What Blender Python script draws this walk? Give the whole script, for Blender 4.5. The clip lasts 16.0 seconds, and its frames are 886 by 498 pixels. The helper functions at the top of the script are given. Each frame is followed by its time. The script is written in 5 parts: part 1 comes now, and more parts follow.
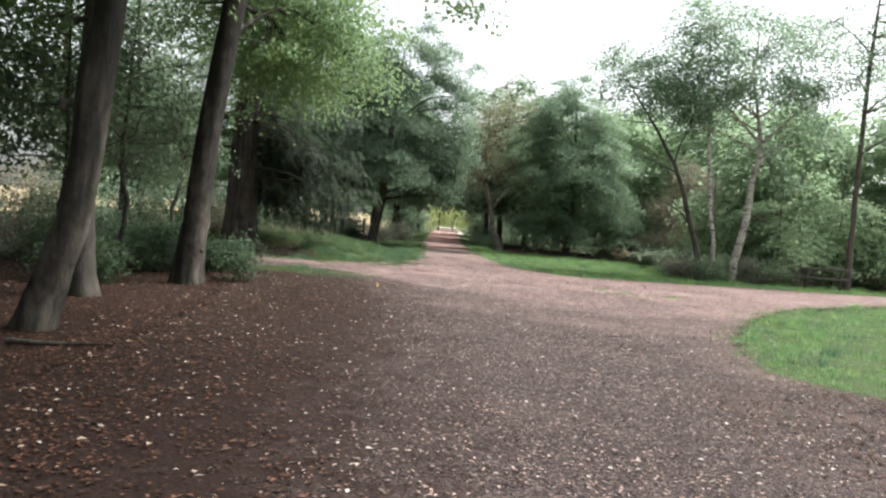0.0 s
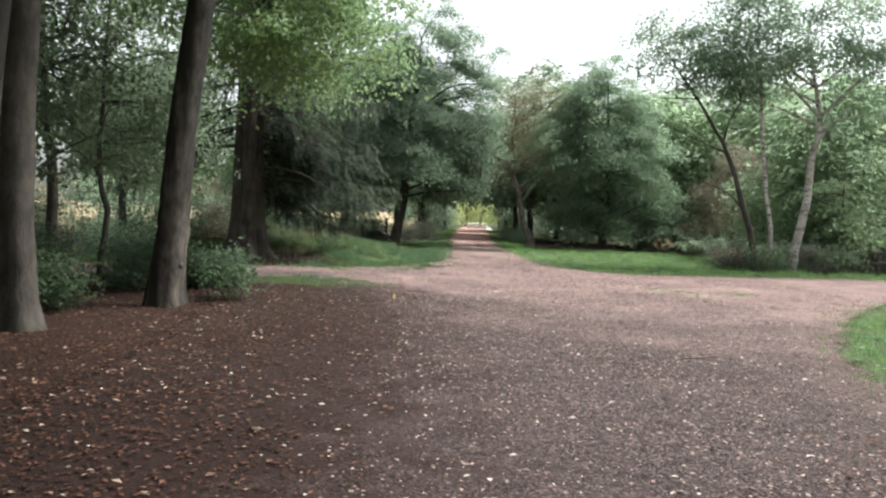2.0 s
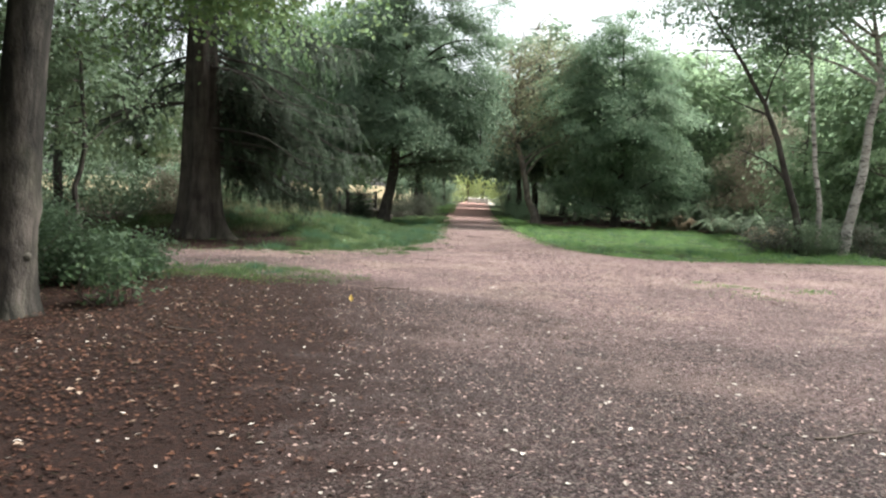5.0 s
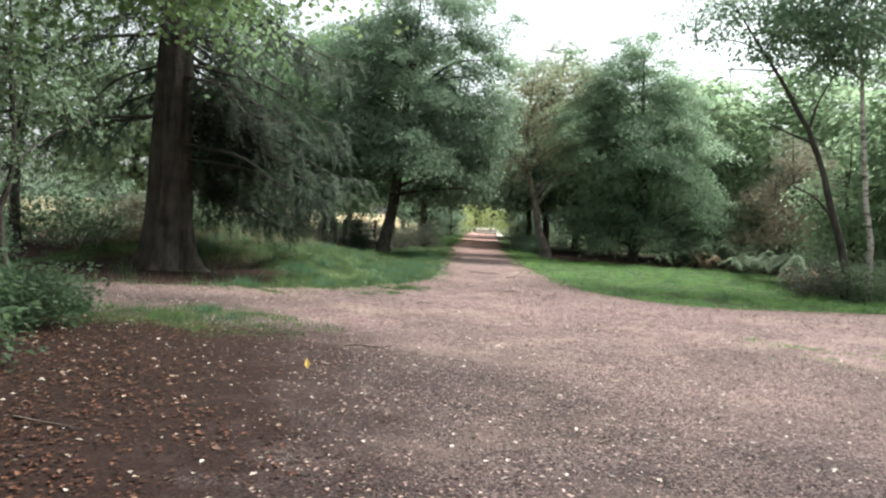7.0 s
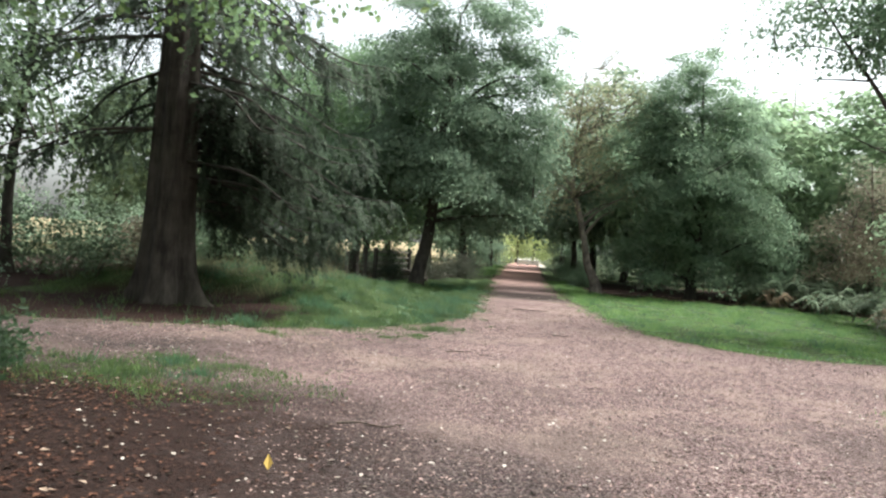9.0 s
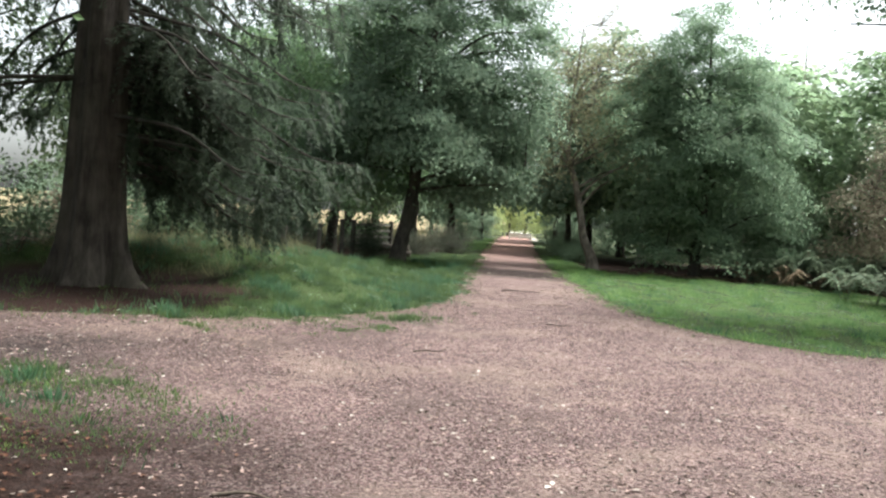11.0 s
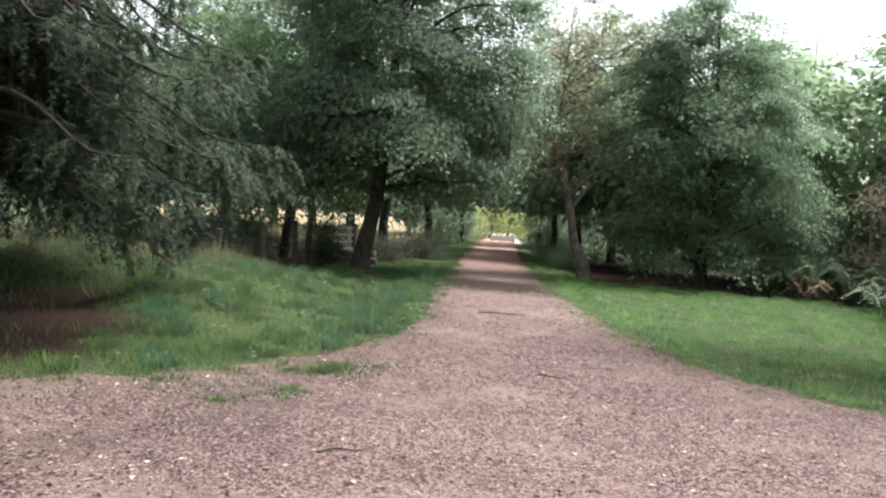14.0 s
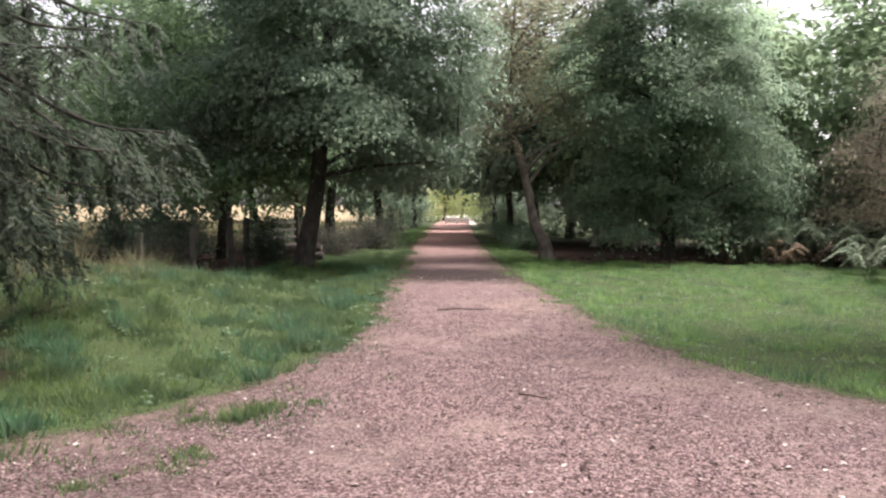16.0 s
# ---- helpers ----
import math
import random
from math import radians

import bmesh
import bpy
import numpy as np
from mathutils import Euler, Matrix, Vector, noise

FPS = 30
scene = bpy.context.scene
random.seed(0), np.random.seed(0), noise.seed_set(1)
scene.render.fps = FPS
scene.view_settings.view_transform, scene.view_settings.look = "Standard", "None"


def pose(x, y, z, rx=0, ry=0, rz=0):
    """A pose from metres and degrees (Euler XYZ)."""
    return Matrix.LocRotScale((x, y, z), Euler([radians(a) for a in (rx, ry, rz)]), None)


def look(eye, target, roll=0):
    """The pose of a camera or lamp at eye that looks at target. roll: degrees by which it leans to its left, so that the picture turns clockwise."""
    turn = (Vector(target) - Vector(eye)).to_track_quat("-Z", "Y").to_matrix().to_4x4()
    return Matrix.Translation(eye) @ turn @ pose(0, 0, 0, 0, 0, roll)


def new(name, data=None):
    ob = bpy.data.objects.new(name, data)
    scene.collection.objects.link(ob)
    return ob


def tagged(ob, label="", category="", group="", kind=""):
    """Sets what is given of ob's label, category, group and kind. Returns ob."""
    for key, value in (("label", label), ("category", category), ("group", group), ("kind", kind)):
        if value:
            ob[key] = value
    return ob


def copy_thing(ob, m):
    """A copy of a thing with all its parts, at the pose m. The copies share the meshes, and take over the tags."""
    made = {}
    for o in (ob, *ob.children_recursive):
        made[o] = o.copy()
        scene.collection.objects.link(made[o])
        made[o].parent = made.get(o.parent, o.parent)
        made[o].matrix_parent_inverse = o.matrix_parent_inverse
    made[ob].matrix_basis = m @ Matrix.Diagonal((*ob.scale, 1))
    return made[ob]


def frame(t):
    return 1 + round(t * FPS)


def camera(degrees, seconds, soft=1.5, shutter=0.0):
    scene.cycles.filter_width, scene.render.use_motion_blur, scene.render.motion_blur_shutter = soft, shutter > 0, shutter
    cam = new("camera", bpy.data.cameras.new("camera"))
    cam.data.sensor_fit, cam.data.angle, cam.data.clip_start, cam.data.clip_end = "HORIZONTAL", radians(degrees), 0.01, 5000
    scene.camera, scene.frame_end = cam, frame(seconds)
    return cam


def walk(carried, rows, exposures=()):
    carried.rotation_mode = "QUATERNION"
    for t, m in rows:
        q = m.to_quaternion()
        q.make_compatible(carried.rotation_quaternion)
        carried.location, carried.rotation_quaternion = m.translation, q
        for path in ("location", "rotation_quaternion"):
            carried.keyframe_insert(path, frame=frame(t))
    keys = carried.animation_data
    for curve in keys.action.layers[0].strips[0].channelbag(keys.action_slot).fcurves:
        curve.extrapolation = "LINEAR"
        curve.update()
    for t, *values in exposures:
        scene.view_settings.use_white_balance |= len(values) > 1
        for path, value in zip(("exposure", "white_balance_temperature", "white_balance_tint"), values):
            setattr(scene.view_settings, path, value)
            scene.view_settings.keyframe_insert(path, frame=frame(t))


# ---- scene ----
cam = camera(58.4, 16.0, soft=2.3)
METRES, EYE, TILT, LEAN, TURN = 18.8, 1.5, 0.45, 0.0, 0.0
ROWS = [
    (0.0, 0.0, 0.0, 0.0, 0.2, -2.67, -4.38),
    (0.5, -0.0005, 0.0344, 0.001, 1.54, -1.6, -2.89),
    (1.0, -0.0012, 0.0672, 0.0014, 1.88, 0.36, -0.97),
    (1.5, 0.0001, 0.0977, -0.0016, 3.41, -1.69, -2.55),
    (2.0, 0.002, 0.131, -0.0002, 2.19, -3.05, -1.95),
    (2.5, 0.0077, 0.1676, -0.0012, 0.27, -1.23, -3.36),
    (3.0, 0.01, 0.2005, -0.0037, 1.57, -2.61, -2.87),
    (3.5, 0.0134, 0.2344, -0.0049, 1.12, -3.57, -2.57),
    (4.0, 0.0139, 0.2682, -0.0054, 2.34, -4.19, -3.18),
    (4.5, 0.0119, 0.3011, -0.0047, 2.44, -4.91, -2.12),
    (7.0, 0.0161, 0.4652, -0.0047, 3.1, -2.79, -3.18),
    (7.5, 0.0157, 0.4985, -0.0045, 5.64, -0.94, -4.15),
    (8.0, 0.0135, 0.5321, -0.0037, 5.42, -1.45, -4.37),
    (8.5, 0.0142, 0.5673, -0.004, 4.0, 1.01, -1.24),
    (9.0, 0.0119, 0.5959, -0.0063, 6.06, -0.83, -3.83),
    (11.5, 0.0138, 0.7528, -0.0081, 5.29, -2.79, -3.69),
    (12.0, 0.0139, 0.7847, -0.0064, 3.3, -2.65, -1.5),
    (12.5, 0.0149, 0.8146, -0.0064, 5.15, -2.51, -3.03),
    (13.0, 0.0138, 0.8458, -0.006, 3.89, -2.81, -1.44),
    (13.5, 0.014, 0.8775, -0.0058, 3.6, -2.62, -2.34),
    (14.0, 0.0146, 0.9063, -0.0067, 4.29, -2.59, -4.15),
    (14.5, 0.0153, 0.9336, -0.0049, 1.65, -1.31, -2.4),
    (15.0, 0.0148, 0.9578, -0.006, 3.59, -1.48, -3.88),
    (15.5, 0.0153, 0.9804, -0.0056, 2.63, -2.14, -2.74),
    (16.0, 0.0125, 0.9977, -0.0064, 0.84, -3.62, -0.26),
]
walk(cam, [(t, pose(0, 0, EYE, TILT, LEAN, TURN) @ pose(METRES * x, METRES * y, METRES * z, 90 + pitch, roll, yaw)) for t, x, y, z, yaw, pitch, roll in ROWS],
     exposures=[(0.0, 1.2, 6400, 7), (3.5, 1.2, 6400, 7), (7.0, 1.26, 6350, 4), (13.5, 1.26, 6350, 6), (14.5, 1.26, 6450, 15), (16.0, 1.26, 6550, 21)])

# ---- world and light ----
world = bpy.data.worlds.new("overcast_sky")
scene.world = world
world.use_nodes = True
wn, wl = world.node_tree.nodes, world.node_tree.links
bg = wn["Background"]
sky = wn.new("ShaderNodeTexSky")
sky.sky_type, sky.sun_disc = "NISHITA", False
sky.sun_elevation, sky.sun_rotation = radians(58), radians(66)
sky.air_density, sky.dust_density, sky.ozone_density = 1.0, 4.0, 1.0
grey = wn.new("ShaderNodeHueSaturation")
grey.inputs["Saturation"].default_value = 0.22
wl.new(sky.outputs[0], grey.inputs["Color"])
wl.new(grey.outputs[0], bg.inputs["Color"])
bg.inputs["Strength"].default_value = 0.15

sun = new("sun", bpy.data.lights.new("sun", "SUN"))
sun.data.energy, sun.data.angle, sun.data.color = 3.9, radians(24), (1.0, 0.98, 0.94)
sun.matrix_world = look((30 * math.sin(radians(66)), 30 * math.cos(radians(66)), 48), (0, 0, 0))


# ---- material helpers ----
def nodes_of(name):
    m = bpy.data.materials.new(name)
    m.use_nodes = True
    nt = m.node_tree
    nt.nodes.clear()
    return m, nt


def put(nt, kind, **values):
    n = nt.nodes.new(kind)
    for k, v in values.items():
        n.inputs[k.replace("_", " ")].default_value = v
    return n


def noise_tex(nt, co, scale, detail=4.0, rough=0.6, stretch=None):
    n = put(nt, "ShaderNodeTexNoise", Scale=scale, Detail=detail, Roughness=rough)
    if stretch:
        mp = nt.nodes.new("ShaderNodeMapping")
        mp.inputs["Scale"].default_value = stretch
        nt.links.new(co, mp.inputs["Vector"])
        co = mp.outputs[0]
    nt.links.new(co, n.inputs["Vector"])
    return n.outputs["Fac"]


def ramp(nt, fac, stops):
    r = nt.nodes.new("ShaderNodeValToRGB")
    e = r.color_ramp.elements
    while len(e) < len(stops):
        e.new(0.5)
    for i, (p, c) in enumerate(stops):
        e[i].position = p
        e[i].color = (*c, 1) if len(c) == 3 else c
    nt.links.new(fac, r.inputs[0])
    return r.outputs[0]


def mix(nt, fac, a, b, blend="MIX"):
    n = nt.nodes.new("ShaderNodeMix")
    n.data_type, n.blend_type = "RGBA", blend
    for sock, v in ((n.inputs[0], fac), (n.inputs[6], a), (n.inputs[7], b)):
        if isinstance(v, (int, float)):
            sock.default_value = v
        elif isinstance(v, tuple):
            sock.default_value = (*v, 1)
        else:
            nt.links.new(v, sock)
    return n.outputs[2]


def calc(nt, op, a, b=0.0, clamp=False):
    n = nt.nodes.new("ShaderNodeMath")
    n.operation, n.use_clamp = op, clamp
    for sock, v in ((n.inputs[0], a), (n.inputs[1], b)):
        if isinstance(v, (int, float)):
            sock.default_value = v
        else:
            nt.links.new(v, sock)
    return n.outputs[0]


def finish(nt, colour, rough=0.85, bump=None, depth=0.01, strength=0.6, spec=0.3):
    p = put(nt, "ShaderNodeBsdfPrincipled", Roughness=rough)
    p.inputs["Specular IOR Level"].default_value = spec
    if isinstance(colour, tuple):
        p.inputs["Base Color"].default_value = (*colour, 1)
    else:
        nt.links.new(colour, p.inputs["Base Color"])
    if bump is not None:
        b = put(nt, "ShaderNodeBump", Strength=strength, Distance=depth)
        nt.links.new(bump, b.inputs["Height"])
        nt.links.new(b.outputs[0], p.inputs["Normal"])
    o = nt.nodes.new("ShaderNodeOutputMaterial")
    nt.links.new(p.outputs[0], o.inputs[0])
    return p


def leaf_mat(name, dark, mid, light, through_light=0.35, rough=0.6, spec=0.17, patch=0.9, patchy=0.75):
    """Leaves: colour differs leaf by leaf and clump by clump; light shines through."""
    m, nt = nodes_of(name)
    g = nt.nodes.new("ShaderNodeNewGeometry")
    big = noise_tex(nt, g.outputs["Position"], patch, 2.0)
    one = calc(nt, "ADD", calc(nt, "MULTIPLY", g.outputs["Random Per Island"], 1.15 - patchy), calc(nt, "MULTIPLY", big, patchy))
    c = ramp(nt, one, [(0.18, dark), (0.55, mid), (0.95, light)])
    p = put(nt, "ShaderNodeBsdfPrincipled", Roughness=rough)
    p.inputs["Specular IOR Level"].default_value = spec
    nt.links.new(c, p.inputs["Base Color"])
    t = nt.nodes.new("ShaderNodeBsdfTranslucent")
    nt.links.new(mix(nt, 0.5, c, (0.28, 0.37, 0.26)), t.inputs["Color"])
    s = put(nt, "ShaderNodeMixShader", Fac=through_light)
    nt.links.new(p.outputs[0], s.inputs[1])
    nt.links.new(t.outputs[0], s.inputs[2])
    o = nt.nodes.new("ShaderNodeOutputMaterial")
    nt.links.new(s.outputs[0], o.inputs[0])
    return m


def bark_mat(name, dark, light, scale=6.0, stretch=(1, 1, 0.25), depth=0.02, moss=0.0, marks=None, streaks=0.0):
    m, nt = nodes_of(name)
    tc = nt.nodes.new("ShaderNodeTexCoord")
    co = tc.outputs["Object"]
    n1 = noise_tex(nt, co, scale, 6.0, 0.65, stretch)
    n2 = noise_tex(nt, co, scale * 0.25, 3.0)
    n3 = noise_tex(nt, co, scale * 7, 3.0, 0.7, stretch)
    f = calc(nt, "ADD", calc(nt, "MULTIPLY", n1, 0.6), calc(nt, "MULTIPLY", n2, 0.4))
    c = ramp(nt, f, [(0.36, dark), (0.62, light)])
    if moss:
        mm = ramp(nt, noise_tex(nt, co, 1.7, 5.0), [(0.5, (0, 0, 0)), (0.68, (moss, moss, moss))])
        c = mix(nt, mm, c, (0.032, 0.038, 0.018))
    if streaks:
        streak_mask = ramp(nt, noise_tex(nt, co, 3.4, 5.0, 0.6, (1, 1, 0.1)), [(0.47, (streaks, streaks, streaks)), (0.6, (0, 0, 0))])
        c = mix(nt, streak_mask, c, (0.013, 0.012, 0.01))
    if marks:
        k = ramp(nt, noise_tex(nt, co, 3.2, 5.0, 0.7, (1, 1, 2.6)), [(0.5, (0, 0, 0)), (0.6, (0.9, 0.9, 0.9))])
        c = mix(nt, k, c, marks)
    hgt = calc(nt, "ADD", n1, calc(nt, "MULTIPLY", n3, 0.4))
    finish(nt, c, 0.85, hgt, depth, 0.8, 0.2)
    return m


# ---- materials ----
M_LEAF_BEECH = leaf_mat("beech_leaf", (0.055, 0.1045, 0.0257), (0.11, 0.1881, 0.0416), (0.253, 0.3135, 0.0792), 0.55)
M_LEAF_DARK = leaf_mat("dark_leaf", (0.0289, 0.049, 0.0223), (0.0578, 0.0862, 0.0362), (0.1174, 0.1412, 0.0593), 0.55)
M_LEAF_HORN = leaf_mat("hornbeam_leaf", (0.0616, 0.1235, 0.0536), (0.1155, 0.2058, 0.0809), (0.231, 0.3058, 0.1309), 0.55)
M_LEAF_OAK = leaf_mat("oak_leaf", (0.0625, 0.1054, 0.0717), (0.117, 0.1674, 0.1108), (0.2192, 0.2605, 0.1759), 0.6)
M_LEAF_HOLLY = leaf_mat("thicket_leaf", (0.0806, 0.1383, 0.0853), (0.1517, 0.2272, 0.1396), (0.2942, 0.3531, 0.2249), 0.62, 0.6, 0.25)
M_LEAF_BIRCH = leaf_mat("birch_leaf", (0.1152, 0.179, 0.1116), (0.188, 0.2651, 0.1674), (0.285, 0.3593, 0.2301), 0.72)
M_LEAF_PALE = leaf_mat("pale_leaf", (0.1486, 0.2183, 0.1241), (0.2287, 0.3119, 0.1716), (0.3659, 0.4366, 0.2336), 0.7)
M_LEAF_RUST = leaf_mat("rust_leaf", (0.2013, 0.165, 0.0924), (0.3019, 0.2508, 0.1452), (0.4312, 0.3696, 0.2244), 0.6)
M_LEAF_COPPER = leaf_mat("copper_leaf", (0.1518, 0.0986, 0.0763), (0.253, 0.1725, 0.1294), (0.3416, 0.2649, 0.191), 0.55)
M_LEAF_GOLD = leaf_mat("gold_leaf", (0.4, 0.45, 0.15), (0.52, 0.56, 0.22), (0.64, 0.65, 0.33), 0.7)
M_HEATHER = leaf_mat("heather_leaf", (0.035, 0.034, 0.026), (0.065, 0.06, 0.045), (0.12, 0.1, 0.08), 0.25)
M_NEEDLE = leaf_mat("needle", (0.0083, 0.0145, 0.0087), (0.0202, 0.0295, 0.0168), (0.0563, 0.0642, 0.037), 0.3)
M_FERN = leaf_mat("fern_green", (0.0763, 0.1136, 0.0671), (0.1297, 0.1701, 0.1036), (0.2137, 0.241, 0.1582), 0.35)
M_FERN_BROWN = leaf_mat("fern_brown", (0.189, 0.1208, 0.0788), (0.315, 0.2205, 0.147), (0.441, 0.3465, 0.252), 0.3)
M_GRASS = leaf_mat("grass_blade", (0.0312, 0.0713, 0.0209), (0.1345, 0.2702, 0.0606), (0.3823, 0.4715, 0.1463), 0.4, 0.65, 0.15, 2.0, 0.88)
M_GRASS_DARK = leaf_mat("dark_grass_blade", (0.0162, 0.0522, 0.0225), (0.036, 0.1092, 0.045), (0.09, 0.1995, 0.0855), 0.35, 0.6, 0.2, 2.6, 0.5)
# bank grass: more olive, and darkened for the shade under the fir
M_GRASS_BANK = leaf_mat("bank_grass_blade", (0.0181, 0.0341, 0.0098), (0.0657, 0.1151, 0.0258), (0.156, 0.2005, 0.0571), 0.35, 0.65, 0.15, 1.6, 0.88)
M_BRAMBLE = leaf_mat("bramble_leaf", (0.015, 0.0324, 0.0144), (0.0338, 0.0612, 0.0259), (0.075, 0.108, 0.0468), 0.4, 0.7, 0.12)
M_GRASS_DRY = leaf_mat("dry_stalk", (0.102, 0.0892, 0.04), (0.17, 0.1445, 0.072), (0.255, 0.221, 0.12), 0.3)
M_LITTER = leaf_mat("fallen_leaf", (0.013, 0.0052, 0.0036), (0.044, 0.0178, 0.0115), (0.12, 0.054, 0.033), 0.1, 0.7, 0.15, 0.9, 0.35)
M_BITS = leaf_mat("leaf_bits", (0.0072, 0.004, 0.0035), (0.0675, 0.0378, 0.0326), (0.378, 0.264, 0.2332), 0.1, 0.8, 0.15, 0.9, 0.25)
M_TAN_LEAF = leaf_mat("tan_leaf", (0.05, 0.025, 0.017), (0.13, 0.078, 0.056), (0.34, 0.25, 0.19), 0.1, 0.7, 0.2, 0.9, 0.3)
M_PALE_LEAF = leaf_mat("bleached_leaf", (0.1, 0.075, 0.06), (0.26, 0.21, 0.18), (0.52, 0.46, 0.41), 0.1, 0.6, 0.25, 0.9, 0.3)
M_YELLOW_LEAF = leaf_mat("yellow_leaf", (0.425, 0.27, 0.065), (0.51, 0.342, 0.091), (0.595, 0.405, 0.13), 0.2)
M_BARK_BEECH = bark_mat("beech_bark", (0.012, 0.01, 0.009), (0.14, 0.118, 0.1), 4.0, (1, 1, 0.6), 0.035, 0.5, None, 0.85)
M_BARK_DARK = bark_mat("dark_bark", (0.025, 0.022, 0.019), (0.085, 0.073, 0.062), 8.0, (1, 1, 0.4), 0.03, 0.4)
M_BARK_FIR = bark_mat("fir_bark", (0.022, 0.018, 0.015), (0.1, 0.083, 0.07), 9.0, (1, 1, 0.14), 0.05, 0.25)
M_BARK_BIRCH = bark_mat("birch_bark", (0.24, 0.21, 0.18), (0.58, 0.54, 0.49), 5.0, (1, 1, 1.5), 0.01, 0.0, (0.06, 0.05, 0.045))
M_BARK_GREY = bark_mat("grey_bark", (0.045, 0.037, 0.031), (0.14, 0.118, 0.1), 9.0, (1, 1, 0.3), 0.02, 0.2)
M_BARK_TWIST = bark_mat("twisted_birch_bark", (0.05, 0.042, 0.036), (0.27, 0.225, 0.19), 6.0, (1, 1, 0.6), 0.015, 0.2)
M_POST = bark_mat("weathered_post", (0.03, 0.027, 0.022), (0.1, 0.09, 0.075), 14.0, (1, 1, 0.1), 0.008, 0.4)
M_RAIL = bark_mat("pale_rail", (0.12, 0.112, 0.098), (0.28, 0.265, 0.235), 12.0, (0.2, 1, 1), 0.006)
M_TWIG = bark_mat("twig_bark", (0.05, 0.04, 0.032), (0.13, 0.1, 0.08), 20.0, (1, 1, 1), 0.004)


def stone_material():
    m, nt = nodes_of("path_stone")
    g = nt.nodes.new("ShaderNodeNewGeometry")
    c = ramp(nt, g.outputs["Random Per Island"], [(0.0, (0.06, 0.045, 0.04)), (0.45, (0.14, 0.1, 0.088)), (0.85, (0.24, 0.175, 0.155)), (1.0, (0.5, 0.44, 0.4))])
    finish(nt, c, 0.8, noise_tex(nt, g.outputs["Position"], 120, 3.0), 0.003, 0.5)
    return m


def path_material():
    """Trodden gravel: dark umber towards the walker and the left, pinkish dry gravel on the avenue, worn patches."""
    m, nt = nodes_of("path_gravel")
    g = nt.nodes.new("ShaderNodeNewGeometry")
    co = g.outputs["Position"]
    xyz = nt.nodes.new("ShaderNodeSeparateXYZ")
    nt.links.new(co, xyz.inputs[0])
    big = noise_tex(nt, co, 0.35, 4.0, 0.6)
    mid = noise_tex(nt, co, 2.2, 5.0, 0.65)
    fine = noise_tex(nt, co, 46.0, 4.0, 0.8)
    clod = noise_tex(nt, co, 15.0, 6.0, 0.85)
    grit = put(nt, "ShaderNodeTexVoronoi", Scale=70.0)
    nt.links.new(co, grit.inputs["Vector"])
    umber = ramp(nt, fine, [(0.38, (0.0049, 0.0031, 0.0029)), (0.51, (0.0252, 0.0142, 0.014)), (0.63, (0.135, 0.0864, 0.0869))])
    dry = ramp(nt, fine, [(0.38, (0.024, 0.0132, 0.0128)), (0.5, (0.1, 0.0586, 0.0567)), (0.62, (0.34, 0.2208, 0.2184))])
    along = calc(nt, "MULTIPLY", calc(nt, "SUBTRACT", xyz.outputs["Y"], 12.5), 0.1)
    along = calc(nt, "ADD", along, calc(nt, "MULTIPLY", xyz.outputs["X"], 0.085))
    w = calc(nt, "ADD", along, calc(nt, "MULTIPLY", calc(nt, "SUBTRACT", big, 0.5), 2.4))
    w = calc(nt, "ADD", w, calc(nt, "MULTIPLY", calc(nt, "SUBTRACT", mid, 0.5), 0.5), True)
    c = mix(nt, w, umber, dry)
    c = mix(nt, ramp(nt, clod, [(0.42, (0.9, 0.9, 0.9)), (0.52, (0, 0, 0))]), c, mix(nt, w, (0.016, 0.011, 0.0095), (0.075, 0.046, 0.04)))
    lump = noise_tex(nt, co, 4.5, 5.0, 0.7)
    c = mix(nt, ramp(nt, lump, [(0.5, (0, 0, 0)), (0.7, (0.35, 0.35, 0.35))]), c, mix(nt, w, (0.1, 0.07, 0.065), (0.26, 0.175, 0.158)))
    c = mix(nt, ramp(nt, grit.outputs["Color"], [(0.6, (0, 0, 0)), (0.75, (0.85, 0.85, 0.85))]), c, mix(nt, w, (0.14, 0.11, 0.1), (0.34, 0.25, 0.23)))
    stain = ramp(nt, noise_tex(nt, co, 0.8, 6.0, 0.7), [(0.5, (0, 0, 0)), (0.68, (0.5, 0.5, 0.5))])
    c = mix(nt, stain, c, mix(nt, w, (0.03, 0.021, 0.019), (0.12, 0.085, 0.076)))
    tan = ramp(nt, noise_tex(nt, co, 0.45, 6.0, 0.72), [(0.5, (0, 0, 0)), (0.62, (0.5, 0.5, 0.5))])
    c = mix(nt, tan, c, mix(nt, w, (0.085, 0.058, 0.052), (0.3, 0.22, 0.185)))
    # soil creeping in from the leaf-covered verge
    past = calc(nt, "MAXIMUM", calc(nt, "SUBTRACT", xyz.outputs["Y"], 9.0), 0.0)
    edge = calc(nt, "SUBTRACT", -0.4, calc(nt, "MULTIPLY", calc(nt, "MULTIPLY", past, past), 0.014))
    soil = calc(nt, "ADD", calc(nt, "MULTIPLY", calc(nt, "SUBTRACT", edge, xyz.outputs["X"]), 0.55), 0.6)
    soil = calc(nt, "ADD", soil, calc(nt, "MULTIPLY", calc(nt, "SUBTRACT", mid, 0.5), 2.2), True)
    soil = calc(nt, "MULTIPLY", soil, calc(nt, "MULTIPLY", calc(nt, "SUBTRACT", 18.9, xyz.outputs["Y"]), 0.9, True))
    c = mix(nt, soil, c, ramp(nt, fine, [(0.32, (0.0065, 0.0029, 0.0021)), (0.55, (0.022, 0.0088, 0.0058)), (0.72, (0.066, 0.03, 0.021))]))
